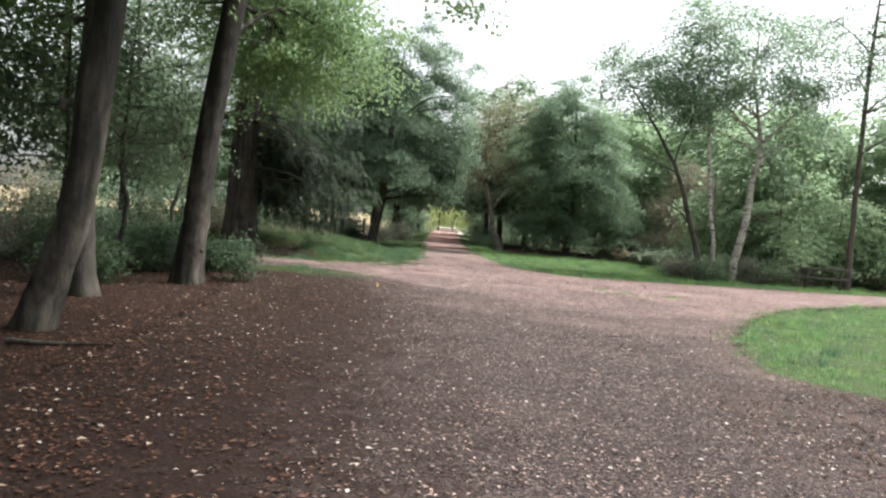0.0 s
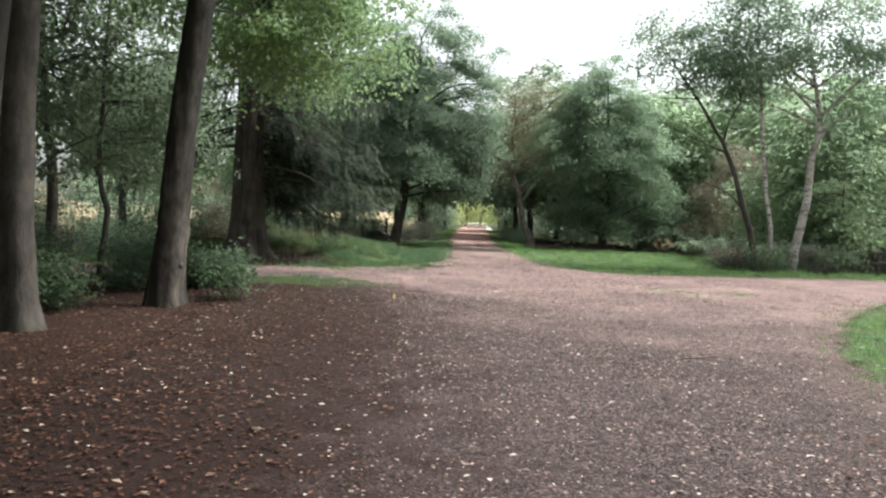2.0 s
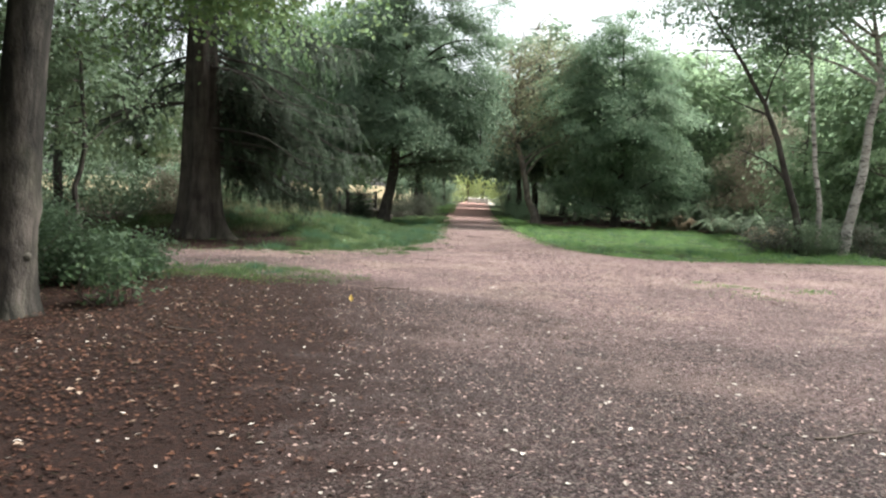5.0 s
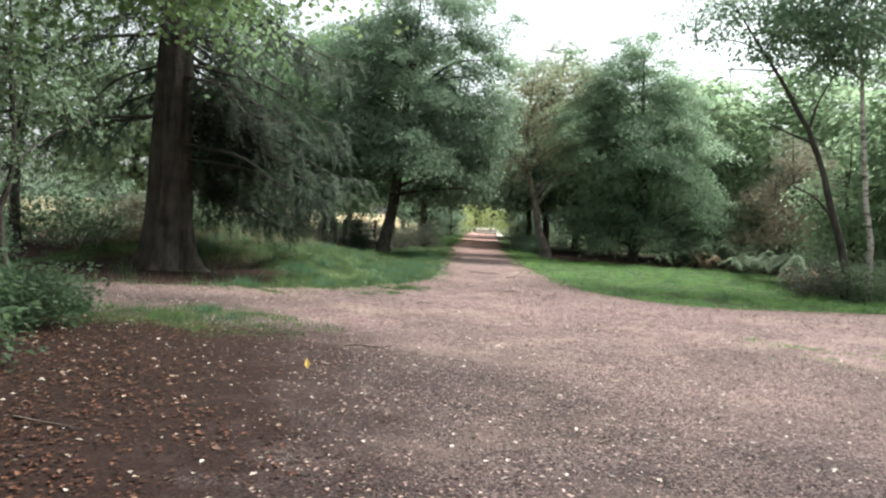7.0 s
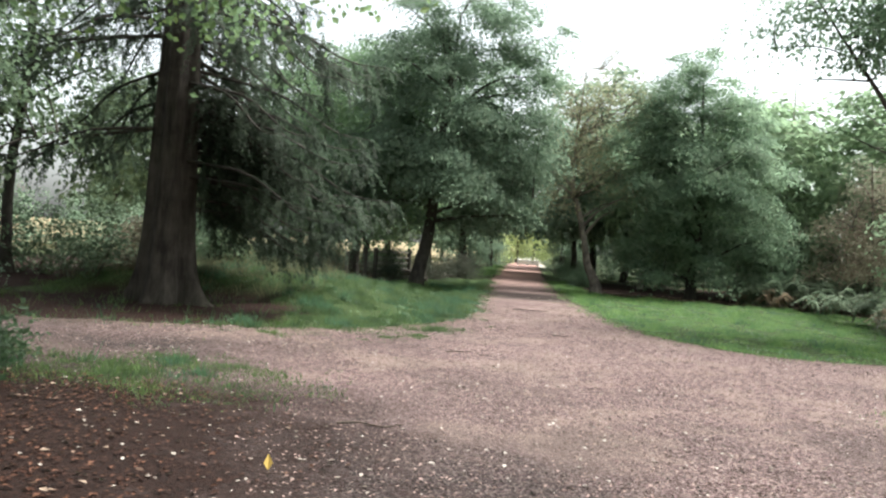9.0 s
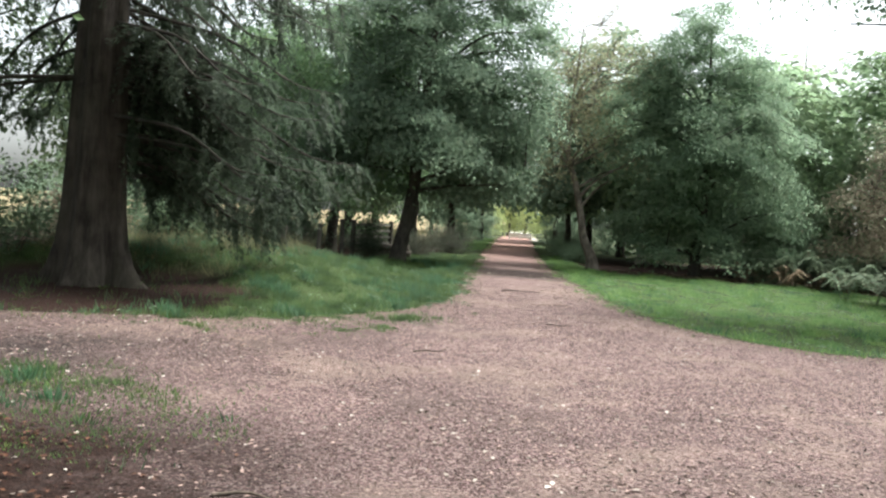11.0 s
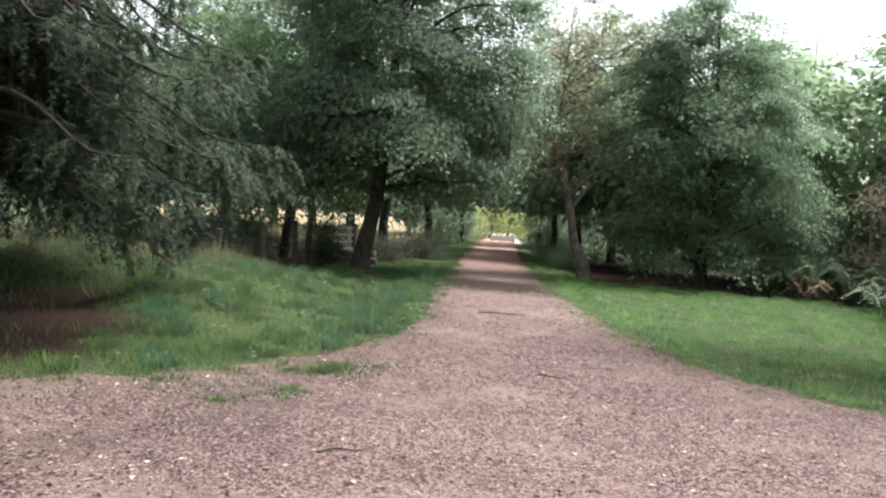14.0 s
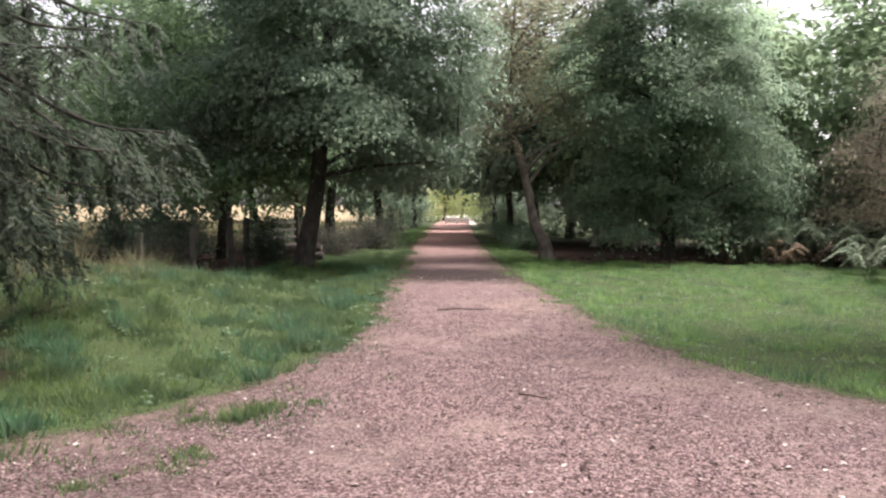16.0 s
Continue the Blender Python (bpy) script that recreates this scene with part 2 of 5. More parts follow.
    # redder gravel far along the lane, its sunlit brightness put into the colour
    far = calc(nt, "MULTIPLY", calc(nt, "SUBTRACT", xyz.outputs["Y"], 38.0), 0.06, True)
    c = mix(nt, calc(nt, "MULTIPLY", far, 0.7), c, mix(nt, fine, (0.24, 0.125, 0.1), (0.52, 0.31, 0.26)))
    # dark band beneath the oak: its shade, with damp soil, put into the colour
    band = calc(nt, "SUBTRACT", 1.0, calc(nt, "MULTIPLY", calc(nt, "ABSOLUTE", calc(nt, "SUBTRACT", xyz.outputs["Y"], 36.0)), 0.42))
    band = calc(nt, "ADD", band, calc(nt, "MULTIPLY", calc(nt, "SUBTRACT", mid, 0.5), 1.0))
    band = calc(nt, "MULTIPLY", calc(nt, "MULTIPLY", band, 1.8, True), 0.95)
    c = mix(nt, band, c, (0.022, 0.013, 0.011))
    h = calc(nt, "ADD", calc(nt, "ADD", fine, calc(nt, "MULTIPLY", clod, 1.2)), calc(nt, "MULTIPLY", mid, 1.5))
    # worn border: olive-brown soil, then a ragged edge
    at = nt.nodes.new("ShaderNodeAttribute")
    at.attribute_name = "inner"
    rim = calc(nt, "ADD", at.outputs["Fac"], calc(nt, "MULTIPLY", calc(nt, "SUBTRACT", mid, 0.5), 0.55))
    rim = calc(nt, "ADD", rim, calc(nt, "MULTIPLY", calc(nt, "SUBTRACT", clod, 0.5), 0.45))
    worn = calc(nt, "MULTIPLY", calc(nt, "SUBTRACT", 0.95, rim), 1.8, True)
    worn = calc(nt, "MULTIPLY", worn, calc(nt, "SUBTRACT", 1.0, soil))
    c = mix(nt, calc(nt, "MULTIPLY", worn, 0.55), c, mix(nt, fine, (0.03, 0.024, 0.014), (0.11, 0.085, 0.055)))
    p = finish(nt, c, 0.9, h, 0.03, 0.85, 0.2)
    gone = nt.nodes.new("ShaderNodeBsdfTransparent")
    edge_mix = nt.nodes.new("ShaderNodeMixShader")
    nt.links.new(calc(nt, "MULTIPLY", calc(nt, "SUBTRACT", rim, 0.3), 7.0, True), edge_mix.inputs[0])
    nt.links.new(gone.outputs[0], edge_mix.inputs[1])
    nt.links.new(p.outputs[0], edge_mix.inputs[2])
    for n in nt.nodes:
        if n.bl_idname == "ShaderNodeOutputMaterial":
            nt.links.new(edge_mix.outputs[0], n.inputs[0])
    return m


def ground_material():
    """Bare woodland soil, turf under the grass, and a straw-coloured field, by the zones of the sheet."""
    m, nt = nodes_of("woodland_ground")
    g = nt.nodes.new("ShaderNodeNewGeometry")
    co = g.outputs["Position"]
    at = nt.nodes.new("ShaderNodeAttribute")
    at.attribute_name = "zone"
    ch = nt.nodes.new("ShaderNodeSeparateColor")
    nt.links.new(at.outputs["Color"], ch.inputs[0])
    big = noise_tex(nt, co, 0.6, 4.0)
    mid = noise_tex(nt, co, 4.0, 5.0, 0.7)
    fine = noise_tex(nt, co, 30.0, 4.0, 0.75)
    soil = ramp(nt, fine, [(0.32, (0.0065, 0.0029, 0.0021)), (0.55, (0.022, 0.0088, 0.0058)), (0.72, (0.066, 0.03, 0.021))])
    soil = mix(nt, calc(nt, "MULTIPLY", mid, 0.4), soil, (0.025, 0.014, 0.011))
    turf = mix(nt, fine, (0.024, 0.04, 0.014), (0.07, 0.1, 0.035))
    straw = ramp(nt, mid, [(0.3, (0.2, 0.155, 0.085)), (0.7, (0.33, 0.265, 0.16))])
    wob = calc(nt, "MULTIPLY", calc(nt, "SUBTRACT", mid, 0.5), 1.6)
    c = mix(nt, calc(nt, "ADD", ch.outputs[0], calc(nt, "MULTIPLY", wob, ch.outputs[0]), True), soil, turf)
    c = mix(nt, ch.outputs[1], c, straw)
    # pale ground at the lane's end: sun glare there put into the colour
    c = mix(nt, ch.outputs[2], c, mix(nt, mid, (0.32, 0.28, 0.24), (0.44, 0.4, 0.35)))
    c = mix(nt, calc(nt, "MULTIPLY", big, 0.25), c, mix(nt, 0.5, c, (0.03, 0.02, 0.014)))
    finish(nt, c, 0.95, calc(nt, "ADD", fine, calc(nt, "MULTIPLY", mid, 2.0)), 0.03, 0.8, 0.15)
    return m


M_STONE, M_PATH, M_GROUND = stone_material(), path_material(), ground_material()


# ---- mesh helpers ----
def mesh(name, verts, faces, material, smooth=False):
    """A mesh from arrays: vertices (n, 3) and faces (m, 3 or 4)."""
    me = bpy.data.meshes.new(name)
    verts, faces = np.asarray(verts, np.float32), np.asarray(faces, np.int32)
    me.vertices.add(len(verts))
    me.vertices.foreach_set("co", verts.ravel())
    me.loops.add(faces.size)
    me.loops.foreach_set("vertex_index", faces.ravel())
    me.polygons.add(len(faces))
    me.polygons.foreach_set("loop_start", np.arange(len(faces), dtype=np.int32) * faces.shape[1])
    me.polygons.foreach_set("use_smooth", np.full(len(faces), smooth))
    me.update(calc_edges=True)
    me.materials.append(material)
    return me


def part(name, me, parent, label=""):
    ob = new(name, me)
    ob.parent = parent
    return tagged(ob, label)


def bm_part(name, bm, material, parent, label="", smooth=False):
    me = bpy.data.meshes.new(name)
    bm.to_mesh(me)
    bm.free()
    for p in me.polygons:
        p.use_smooth = smooth
    me.materials.append(material)
    return part(name, me, parent, label)


class Bag:
    """Gathers quads (or triangles) for one mesh."""

    def __init__(self):
        self.v, self.f, self.n = [], [], 0

    def add(self, v, f):
        self.v.append(np.asarray(v))
        self.f.append(np.asarray(f) + self.n)
        self.n += len(v)

    def mesh(self, name, material, smooth=False):
        return mesh(name, np.concatenate(self.v), np.concatenate(self.f), material, smooth)


def curve_pts(pts, n):
    """n points on a smooth line (Catmull-Rom) through pts."""
    p = np.asarray(pts, float)
    p = np.vstack([2 * p[0] - p[1], p, 2 * p[-1] - p[-2]])
    out = []
    for u in np.linspace(0, len(p) - 3 - 1e-6, n):
        i, t = int(u), u - int(u)
        a, b, c, d = p[i:i + 4]
        out.append(0.5 * (2 * b + (c - a) * t + (2 * a - 5 * b + 4 * c - d) * t * t + (3 * b - a - 3 * c + d) * t ** 3))
    return np.array(out)


def tube(pts, radii, sides=8, lobes=0, flare=0.0, rng=None, rough=0.0):
    """A tapered tube along pts, with a flared, lobed foot; ends in a small tip."""
    pts, radii = np.asarray(pts, float), np.asarray(radii, float)
    n = len(pts)
    tan = np.gradient(pts, axis=0)
    tan /= np.linalg.norm(tan, axis=1)[:, None] + 1e-9
    ref = np.where(np.abs(tan[:, 2:3]) > 0.8, [[1.0, 0, 0]], [[0, 0, 1.0]])
    if np.mean(np.abs(tan[:, 2])) > 0.5:
        ref = np.tile([[1.0, 0, 0]], (n, 1))
    a = np.cross(tan, ref)
    a /= np.linalg.norm(a, axis=1)[:, None] + 1e-9
    b = np.cross(tan, a)
    ang = np.linspace(0, 2 * np.pi, sides, endpoint=False)
    r = np.repeat(radii[:, None], sides, 1)
    if flare:
        z = (pts[:, 2] - pts[0, 2])[:, None]
        foot = np.exp(-z / 0.35)
        r = r * (1 + flare * foot * (0.75 + 0.5 * np.cos(lobes * ang + 0.7)[None, :]) + 0.05 * np.cos(lobes * ang + 0.7)[None, :])
    if rng is not None and rough:
        r = r * (1 + rough * rng.standard_normal(r.shape))
    v = pts[:, None, :] + r[:, :, None] * (np.cos(ang)[None, :, None] * a[:, None, :] + np.sin(ang)[None, :, None] * b[:, None, :])
    i, j = np.meshgrid(np.arange(n - 1), np.arange(sides), indexing="ij")
    f = np.stack([i * sides + j, i * sides + (j + 1) % sides, (i + 1) * sides + (j + 1) % sides, (i + 1) * sides + j], -1).reshape(-1, 4)
    return v.reshape(-1, 3), f


def leaf_quads(rng, centres, length, width, up=0.6, outward=None, droop=0.0, loose=0.42):
    """A folded, pointed leaf at each centre."""
    n = len(centres)
    nor = rng.standard_normal((n, 3)) * loose + [0, 0, up]
    if outward is not None:
        nor += outward * 0.75
    nor /= np.linalg.norm(nor, axis=1)[:, None]
    t = rng.standard_normal((n, 3)) - [0, 0, droop]
    t -= nor * np.sum(t * nor, 1)[:, None]
    t /= np.linalg.norm(t, axis=1)[:, None] + 1e-9
    s = np.cross(nor, t)
    size = rng.uniform(0.6, 1.25, (n, 1))
    L, W = t * length * size * 0.5, s * width * size * 0.5
    lift = nor * width * 0.18 * size
    v = np.stack([centres - L, centres + W + lift - 0.1 * L, centres + L, centres - W + lift - 0.1 * L], 1).reshape(-1, 3)
    return v, np.arange(4 * n).reshape(n, 4)


def inside(poly, x, y):
    p = np.asarray(poly, float)
    hit = np.zeros(np.shape(x), bool)
    for (ax, ay), (bx, by) in zip(p, np.roll(p, -1, 0)):
        if ay != by:
            hit ^= ((ay > y) != (by > y)) & (x < (bx - ax) * (y - ay) / (by - ay) + ax)
    return hit


def wave(x, y, s=1.0):
    """Smooth uneven values in -1..1 for arrays."""
    return (np.sin(x * 1.7 * s + 1.3 * np.sin(y * 0.9 * s)) + np.sin(y * 2.1 * s + 1.7 * np.sin(x * 1.3 * s + 1)) + np.sin((x + y) * 3.3 * s + 2)) / 3


def step(e0, e1, v):
    t = np.clip((v - e0) / (e1 - e0), 0, 1)
    return t * t * (3 - 2 * t)


# ---- plan: edges of the paths and of the grass ----
LANE_L = [(-1.0, 95), (-1.4, 75), (-1.45, 64), (-1.2, 51), (-1.0, 39), (-0.9, 33), (-0.72, 29.3), (-0.75, 27.5), (-0.9, 26.7), (-1.4, 25.2), (-1.75, 24.5), (-2.15, 23.8), (-2.8, 23.3), (-4.2, 22.7), (-5.7, 22.2), (-7.2, 21.8), (-12, 20.6), (-40, 14)]
TRACK_L = [(-40, 11), (-14, 16.6), (-8, 18.2), (-6.2, 17.9), (-5.0, 17.4), (-4.6, 16.2), (-3.7, 14.0), (-3.3, 11.3), (-3.1, 9.0), (-3.0, 4.0), (-3.0, -6), (-3.0, -20)]
PATCH = [(7.0, -20), (6.5, -6), (6.0, 5.0), (5.0, 7.4), (4.2, 8.2), (3.75, 8.9), (3.9, 10.3), (4.6, 12.5), (5.6, 14.7), (6.3, 15.9), (8.2, 18.5), (12.5, 22.1), (40, 30)]
LANE_R = [(40, 34), (14.8, 26.2), (11.5, 25.6), (8.6, 25.0), (5.9, 24.3), (4.2, 24.15), (3.2, 25.1), (2.5, 26.4), (2.2, 27.8), (2.0, 29.5), (1.8, 31.5), (1.5, 35.3), (1.2, 42.6), (1.15, 57), (1.25, 75), (1.4, 95)]
GRASS_L = LANE_L[3:17] + [(-13, 25), (-10, 25.5), (-9, 30), (-8, 33.6), (-5.2, 34.4), (-4.6, 40), (-3.4, 44), (-2.6, 51)]
GRASS_R = LANE_R[1:15] + [(2.0, 75), (2.3, 57), (2.6, 45), (3.5, 40.4), (8.5, 40.0), (12, 38.5), (14, 31), (22, 31)]
GRASS_P = PATCH[3:] + [(40, -8), (9, -8), (7.2, 2)]
GRASS_S = [(-9, 18.4), (-5.7, 19.5), (-4.3, 19.7), (-3.1, 19.85), (-2.1, 19.5), (-1.65, 18.9), (-1.5, 17.8), (-2.2, 17.3), (-3.4, 17.6), (-4.8, 17.5)]
VERGE_L = [(-1.2, 51), (-1.45, 64), (-1.4, 75), (-2.6, 75), (-2.9, 60), (-2.6, 51)]


def bare(x, y):
    """The trodden soil round the fir's foot: 1 bare, 0 grown."""
    d = np.sqrt(((x + 6.6) / 3.2) ** 2 + ((y - 24.9) / 3.2) ** 2) + 0.12 * wave(x, y, 1.6)
    return 1 - step(0.8, 1.12, d)


def height(x, y):
    """The ground: level paths, a grassy bank beside the fir, faint unevenness elsewhere."""
    bank = step(-1.0, -5.2, x) * step(25.6, 29.2, y) * (1 - step(31.0, 34.6, y)) * (1 - 0.4 * step(-8, -12, x))
    soft = np.where(inside(PATH_POLY, x, y), 0.0, 1.0)
    return 0.52 * bank * (1 - 0.8 * bare(x, y)) + soft * (0.03 * wave(x, y, 0.7) - 0.03)


PATH_POLY = LANE_L + TRACK_L + PATCH + LANE_R


def litter_edge(y):
    """Where the leaf-strewn soil gives way to gravel."""
    return -0.9 - 0.014 * np.maximum(0, y - 9) ** 2


def by_path(x, y):
    """True on the gravel and just beside it."""
    return np.any([inside(PATH_POLY, x + 0.5 * np.cos(q), y + 0.5 * np.sin(q)) for q in np.arange(0, 6.2, 1.047)], 0) | inside(PATH_POLY, x, y)


def ground_z(x, y):
    return float(height(np.array([float(x)]), np.array([float(y)]))[0])


# ---- ground and paths ----
def axis(lo, hi, stp, far):
    core = np.arange(lo, hi + 0.01, stp)
    out = stp * 1.5 ** np.arange(1, 19)
    out = np.cumsum(out)
    out = out[out < far]
    return np.concatenate([lo - out[::-1], core, hi + out])


def build_ground():
    xs, ys = axis(-14, 16, 0.3, 1500), axis(-6, 52, 0.3, 1500)
    X, Y = np.meshgrid(xs, ys)
    x, y = X.ravel(), Y.ravel()
    v = np.stack([x, y, height(x, y)], 1)
    i, j = np.meshgrid(np.arange(len(ys) - 1), np.arange(len(xs) - 1), indexing="ij")
    w = len(xs)
    f = np.stack([i * w + j, i * w + j + 1, (i + 1) * w + j + 1, (i + 1) * w + j], -1).reshape(-1, 4)
    me = mesh("ground", v, f, M_GROUND, True)
    zone = np.zeros((len(x), 4), np.float32)
    g = np.zeros(len(x))
    for poly in (GRASS_L, GRASS_R, GRASS_P, VERGE_L):
        g = np.maximum(g, inside(poly, x, y))
    g = np.maximum(g, 0.4 * inside(GRASS_S, x, y)) * (1 - bare(x, y))
    zone[:, 0] = np.maximum(g, 0.6 * ((np.abs(x) > 18) | (y > 54) | (y < -10)))
    zone[:, 1] = step(-4.5, -7, x) * step(44, 50, y)
    # strip at the lane's end, coloured pale for the sunlight on it
    zone[:, 2] = step(77, 80, y) * (np.abs(x - 0.4) < 1.6) * (y < 130)
    zone[:, 3] = 1
    at = me.attributes.new("zone", "FLOAT_COLOR", "POINT")
    at.data.foreach_set("color", np.clip(zone, 0, 1).ravel())
    tagged(new("ground", me), "brown woodland soil with turf and a straw-coloured field", "ground", kind="structure")


def build_path():
    """The gravel: a sheet of small cells; "inner" tells how far from the worn border a point lies."""
    xs, ys = axis(-14, 16, 0.25, 60), axis(-6, 82, 0.25, 30)
    X, Y = np.meshgrid(xs, ys)
    x, y = X.ravel(), Y.ravel()
    rings = [(r, q) for r in (0.2, 0.45, 0.75) for q in np.arange(0.1 + r, 6.2 + r, 0.785)]
    inner = np.mean([inside(PATH_POLY, x + r * np.cos(q), y + r * np.sin(q)) for r, q in rings], 0)
    i, j = np.meshgrid(np.arange(len(ys) - 1), np.arange(len(xs) - 1), indexing="ij")
    w = len(xs)
    f = np.stack([i * w + j, i * w + j + 1, (i + 1) * w + j + 1, (i + 1) * w + j], -1).reshape(-1, 4)
    f = f[inner[f].max(1) > 0.08]
    used, f = np.unique(f, return_inverse=True)
    f = f.reshape(-1, 4)
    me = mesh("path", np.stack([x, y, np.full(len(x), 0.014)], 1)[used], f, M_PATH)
    at = me.attributes.new("inner", "FLOAT", "POINT")
    at.data.foreach_set("value", inner[used].astype(np.float32))
    tagged(new("path", me), "trodden pinkish gravel path crossing with dark soil", "path", kind="structure")


# ---- trees ----
def env_points(rng, blobs, n, shell=0.45):
    """Clump centres within egg-shaped blobs, mostly near the outside, with gaps."""
    out = []
    vol = np.array([b[3] * b[4] * b[5] for b in blobs]) ** 0.8
    for b, k in zip(blobs, np.maximum(1, (n * vol / vol.sum()).astype(int))):
        d = rng.standard_normal((k * 2, 3))
        d /= np.linalg.norm(d, axis=1)[:, None]
        r = shell + (1 - shell) * rng.random((k * 2, 1)) ** 0.6
        r *= 1 + 0.3 * np.sin(d[:, :1] * 5 + b[0]) * np.cos(d[:, 2:] * 6 + b[1]) + 0.1 * rng.standard_normal((k * 2, 1))
        p = np.array(b[:3]) + d * r * np.array(b[3:6])
        keep = wave(p[:, 0] * 1.1 + p[:, 2], p[:, 1] * 1.1 - p[:, 2] * 0.8, 0.9) > -0.3
        out.append(p[keep][:k])
    return np.concatenate(out)


def tree(name, label, base, trunk, radii, blobs, bark, leaf, clumps=160, per=110, size=(0.16, 0.09), spread=0.45, limbs=9, seed=1, sides=14, lobes=5, flare=0.45, up=0.6, droop=0.3, group="", twigs=70, extra=(), category="tree", limb_r=0.32, shell=0.35, limb_from=7, flat=0.42):
    """A tree: flared tapered trunk, limbs that reach into the crown, and a crown of leaves in clumps. All places are from its base."""
    rng = np.random.default_rng(seed)
    top = tagged(new(name), label, category, group)
    top.location = (base[0], base[1], (ground_z(*base[:2]) if len(base) < 3 else base[2]) - 0.04)
    line = curve_pts(trunk, 26)
    line[3:, :2] += np.cumsum(rng.normal(0, 0.012, (23, 2)), 0)
    rad = np.interp(np.linspace(0, 1, 26), np.linspace(0, 1, len(radii)), radii)
    me_t = mesh("trunk", *tube(line, rad, sides, lobes, flare, rng, 0.025), bark, True)
    part("trunk", me_t, top)
    c = env_points(rng, blobs, clumps, shell)
    mids = np.mean([b[:3] for b in blobs], 0)
    # limbs
    targets = list(extra) + [tuple(c[i]) for i in rng.choice(len(c), max(0, limbs - len(extra)), replace=False)]
    lines = [line]
    for k, goal in enumerate(targets):
        goal = np.array(goal)
        want = np.clip(goal[2] - 0.55 * np.linalg.norm(goal[:2] - line[-1, :2]), line[min(24, limb_from + k % 6), 2], line[-1, 2])
        i = int(np.argmin(np.abs(line[:, 2] - want)))
        a = line[i]
        bend = (a + goal) / 2 + rng.normal(0, 0.12, 3) * np.linalg.norm(goal - a) * 0.5 + [0, 0, 0.08 * np.linalg.norm(goal - a)]
        lp = curve_pts([a, bend, goal], 11)
        r0 = min(rad[i] * 0.6, limb_r * rad[0]) if np.linalg.norm(goal - a) < 5.5 else 0.028
        part("limb", mesh("limb", *tube(lp, np.linspace(r0, 0.012, 11), 6, rng=rng, rough=0.03), bark, True), top)
        lines.append(lp)
    # twigs that carry the clumps
    allp = np.concatenate([q[len(q) // 3:] for q in lines])
    bag = Bag()
    for goal in c[rng.choice(len(c), min(twigs, len(c)), replace=False)]:
        a = allp[np.argmin(np.sum((allp - goal) ** 2, 1) + 3 * np.maximum(0, allp[:, 2] - goal[2] - 0.2))]
        b = (a + goal) / 2 + rng.normal(0, 0.1, 3)
        bag.add(*tube(curve_pts([a, b, goal], 5), np.linspace(0.022, 0.005, 5), 4))
    if bag.n:
        tagged(part("twigwork", bag.mesh("twigwork", bark, True), top), kind="stuff")
    # leaves
    m = len(c) * per
    idx = np.repeat(np.arange(len(c)), per)
    # each clump is a shallow spray that tilts outwards and droops at its rim
    offs = np.clip(rng.standard_normal((m, 3)), -2, 2) * spread * [1.15, 1.15, flat] * rng.uniform(0.6, 1.35, (len(c), 1))[idx]
    tilt = c - mids
    tilt /= np.linalg.norm(tilt, axis=1)[:, None] + 1e-6
    pos = c[idx] + offs
    pos[:, 2] -= droop * (np.hypot(offs[:, 0], offs[:, 1]) ** 2) + 0.35 * np.sum(offs[:, :2] * tilt[idx, :2], 1)
    pos[:, 2] = np.maximum(pos[:, 2], 0.12)
    outw = tilt[idx] * 0.9 + offs / spread * [0.35, 0.35, 0.6]
    part("crown", mesh("crown", *leaf_quads(rng, pos, *size, up, outw, 0.0, 0.37), leaf), top)
    return top


